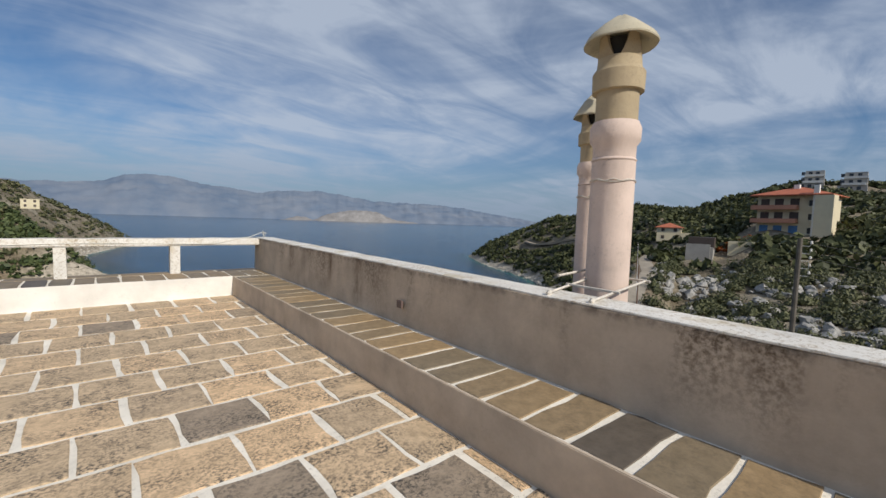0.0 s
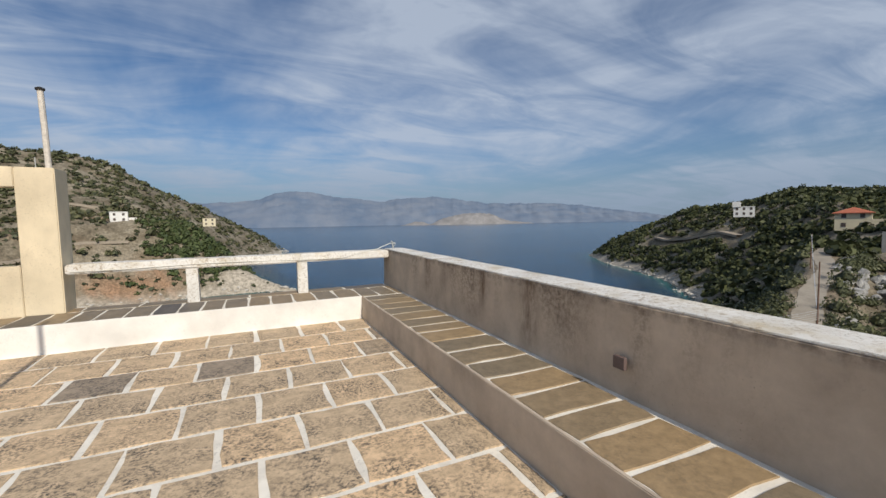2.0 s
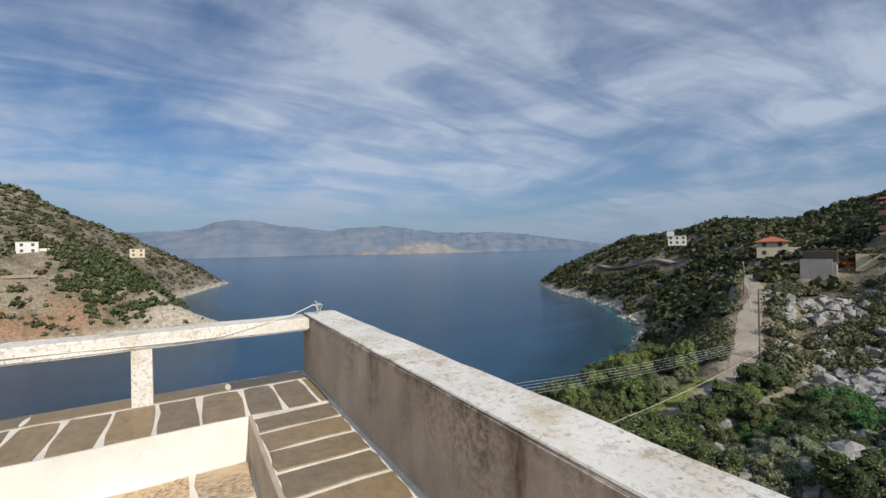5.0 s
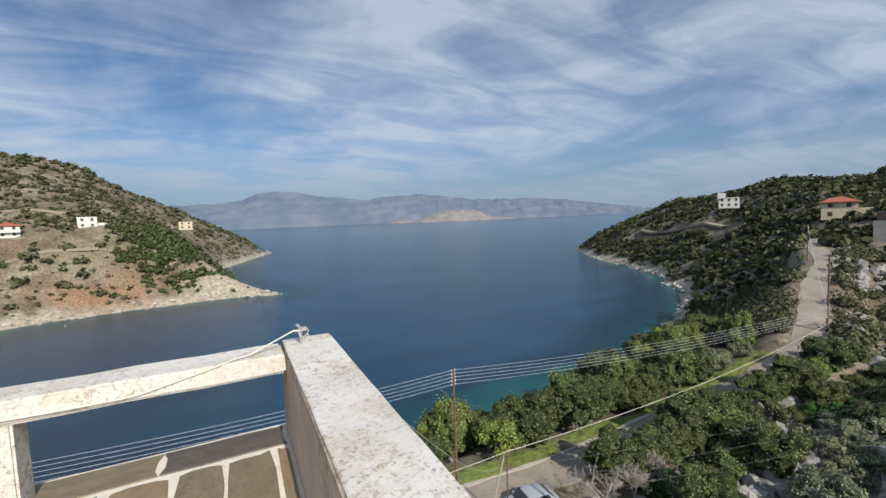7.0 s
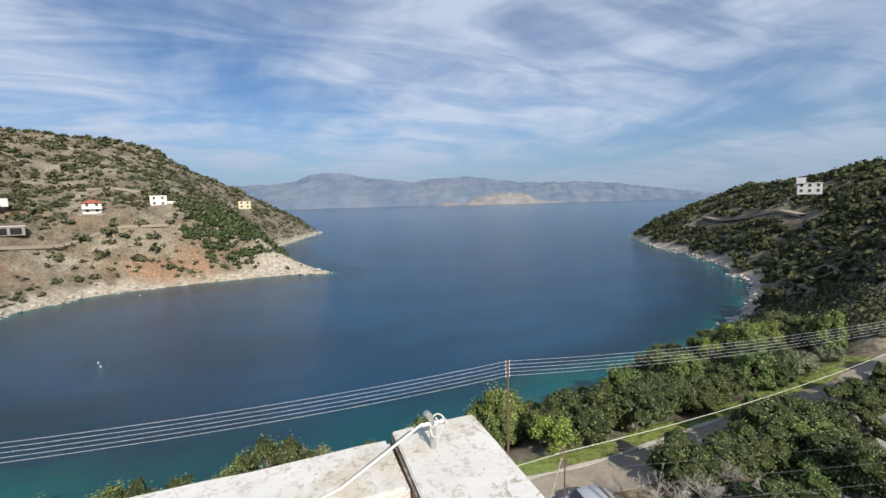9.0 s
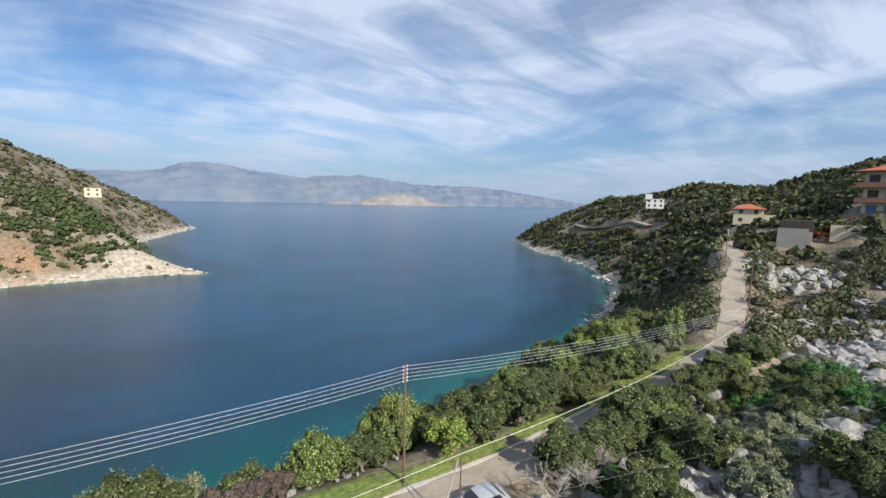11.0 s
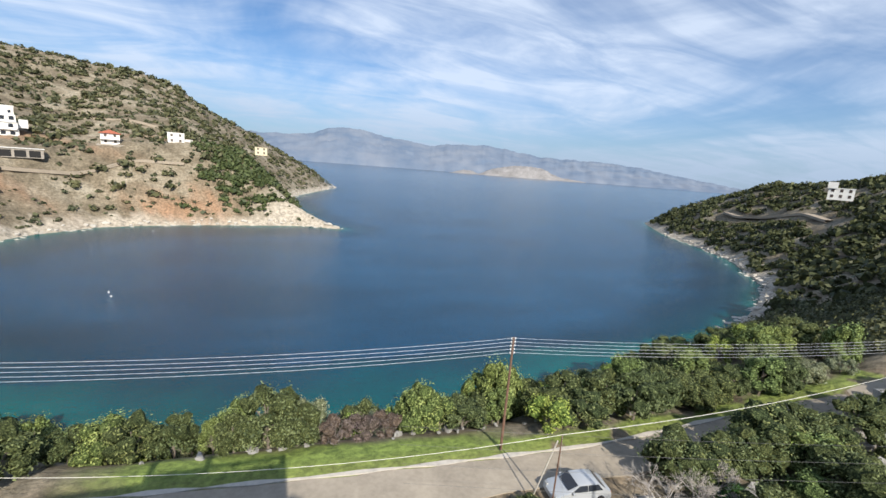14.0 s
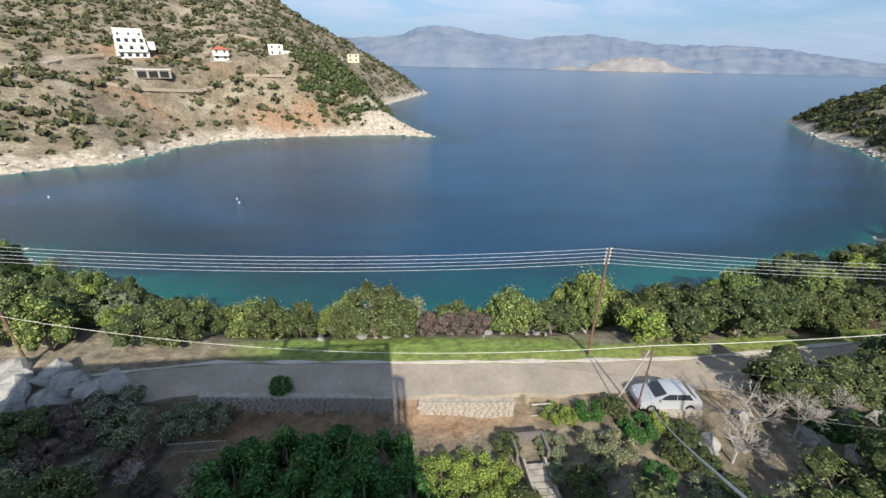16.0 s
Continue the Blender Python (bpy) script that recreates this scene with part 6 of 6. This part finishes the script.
def island():
    r = np.random.default_rng(4)
    nx, ny = 160, 24
    verts, faces = [], []
    for j in range(ny):
        for i in range(nx):
            u, v = i / (nx - 1), j / (ny - 1)
            x = -560 + 1120 * u
            y = -130 + 260 * v
            prof = float(np.interp(x, [p[0] for p in ISLET], [p[1] for p in ISLET]))
            prof *= math.sin(math.pi * v) ** 0.8
            prof += (3.5 + 0.07 * prof) * noise.noise(Vector((x * 0.03, y * 0.03, 1))) * math.sin(math.pi * v)
            verts.append((x, y, prof - 4.0))
    for j in range(ny - 1):
        for i in range(nx - 1):
            a = j * nx + i
            faces.append((a, a + 1, a + nx + 1, a + nx))
    ob = new("island", mesh_of("island", verts, faces, [M_ISLAND], True))
    a = radians(62.0)
    ob.matrix_basis = pose(OX + 3300 * math.cos(a), OY + 3300 * math.sin(a), SEA - 0.5, 0, 0, 62.0 - 90)
    return tagged(ob, "bare ochre rocky islet in the bay mouth", "island", kind="structure")


island()
for x, y in ((-37.5, 116), (-36, 113), (-84, 120), (-52, 196)):
    bm = bmesh.new()
    bmesh.ops.create_uvsphere(bm, u_segments=10, v_segments=7, radius=0.17)
    tube(bm, [(0, 0, 0.1), (0, 0, 0.4)], 0.03, 5)
    ob = part("buoy", bm, M_HOUSE)
    ob.location = (x, y, SEA + 0.1)
    tagged(ob, "white mooring buoy on the water", "buoy", "mooring buoys")

# ---- paving slabs ----
SLABS = [slab_mesh("slab", 0.488, 0.528, 0.012, 100 + k, M_TILE) for k in range(7)]
HALVES = [slab_mesh("slab", 0.19, 0.528, 0.012, 120 + k, M_TILE) for k in range(2)]
SLATES = [slab_mesh("slab", 0.662, 0.297, 0.012, 140 + k, M_SLATE) for k in range(5)]
SLATES_END = [slab_mesh("slab", 0.262, 0.49, 0.012, 150 + k, M_SLATE) for k in range(5)]
SLATES_BACK = [slab_mesh("slab", 0.59, 0.52, 0.012, 160 + k, M_SLATE) for k in range(3)]
lay = random.Random(5)


def lay_slab(parent, me, x, y, z, sx=1.0, sy=1.0):
    ob = new("slab", me)
    ob.parent = parent
    ob.matrix_basis = Matrix.Translation((x, y, z + lay.uniform(-0.0015, 0.0015))) @ Matrix.Rotation(math.pi * lay.randint(0, 1), 4, "Z") @ Matrix.Diagonal((sx, sy, 1, 1))


rest = []
ROWS = [8.70, 8.115, 7.555, 6.995, 6.435, 5.875, 5.34, 4.8, 4.28, 3.755, 3.215] + [2.68 - 0.535 * k for k in range(16)]
for k in range(25):
    y1, y2 = ROWS[k], ROWS[k + 1]
    deep = (y1 - y2 - 0.04) / 0.528
    phase = 2.235 if k % 2 == 0 else 1.965
    x = phase + 1.08
    while x > -9:
        lo2, hi2 = x - 0.54 + 0.026 + lay.uniform(-0.012, 0.012), min(x - 0.024, 2.61)
        if hi2 - lo2 > 0.05:
            cx, w = (lo2 + hi2) / 2, hi2 - lo2
            if y1 > 1.4 and cx > -3.6 and cx > -1.5 - 0.35 * (9 - y1):
                lay_slab(floor, lay.choice(SLABS if w > 0.35 else HALVES), cx, (y1 + y2 + 0.002) / 2, 0.0, w / (0.478 if w > 0.35 else 0.185), deep)
            else:
                rest.append((cx, (y1 + y2) / 2, w))
        x -= 0.54
verts, faces = [], []
for cx, cy, w in rest:
    b = len(verts)
    verts += [(cx + sx * w / 2, cy + sy * 0.257, z) for z in (-0.012, 0.0) for sx, sy in ((-1, -1), (1, -1), (1, 1), (-1, 1))]
    faces += [tuple(b + i for i in f) for f in ((4, 5, 6, 7), (0, 1, 5, 4), (1, 2, 6, 5), (2, 3, 7, 6), (3, 0, 4, 7))]
ob = new("slabs", mesh_of("slabs", verts, faces, [M_TILE]))
ob.parent = floor
tagged(ob, kind="stuff")
JOINTS = [8.68, 8.36, 8.03, 7.71, 7.39, 7.05, 6.74, 6.47, 6.13, 5.79, 5.455, 5.12, 4.79, 4.46, 4.185, 3.87, 3.56, 3.24, 2.92, 2.625, 2.3, 1.98, 1.65, 1.33] + [1.01 - 0.32 * k for k in range(22)]
for y1, y2 in zip(JOINTS, JOINTS[1:]):
    lay_slab(ledge, lay.choice(SLATES), 2.965 if y1 > 2.4 else 2.985, (y1 + y2) / 2, LZ, 0.9 if y1 > 2.4 else 0.96, (y1 - y2 - 0.042) / 0.297)
END_JOINTS = [3.26, 3.21, 2.925, 2.645, 2.306, 1.996, 1.684, 1.378, 1.085, 0.78, 0.515, 0.24, -0.04, -0.331, -0.63, -0.89] + [-1.18 - 0.295 * k for k in range(24)]
for x1, x2 in zip(END_JOINTS[1:], END_JOINTS[2:]):
    lay_slab(ledge_end, lay.choice(SLATES_END), (x1 + x2) / 2, 9.13, LZ, (x1 - x2 - 0.034) / 0.262, 1.51)
lay_slab(ledge_end, SLATES_END[0], 3.255, 9.13, LZ, 0.25, 1.51)
BACK_JOINTS = [3.29, 2.555, 1.87, 1.1, 0.42, -0.3] + [-0.95 - 0.66 * k for k in range(10)]
for x1, x2 in zip(BACK_JOINTS, BACK_JOINTS[1:]):
    lay_slab(ledge_end, lay.choice(SLATES_BACK), (x1 + x2) / 2, 9.69, LZ, (x1 - x2 - 0.03) / 0.59, 0.54)

# the terrace falls one in a hundred towards its near end
tilt = Matrix.Translation((0, 8.72, 0)) @ Matrix.Rotation(0.0095, 4, "X") @ Matrix.Translation((0, -8.72, 0))
for ob in list(scene.objects):
    if ob.parent is None and ob.name.split(".")[0] in ("floor", "platform", "trim", "wall_east", "coping", "junction_cover", "bracket"):
        ob.matrix_basis = tilt @ ob.matrix_basis
for ob in scene.objects:
    if ob.type == "MESH" and ob.name.split(".")[0] in ("lower_pipe", "pipe_collar", "upper_pipe", "cap", "pipe", "flue", "shaft", "body", "tyre", "wheel", "rim", "insulator", "cable"):
        ob.data.shade_smooth()
        ob.data.set_sharp_from_angle(angle=0.6)
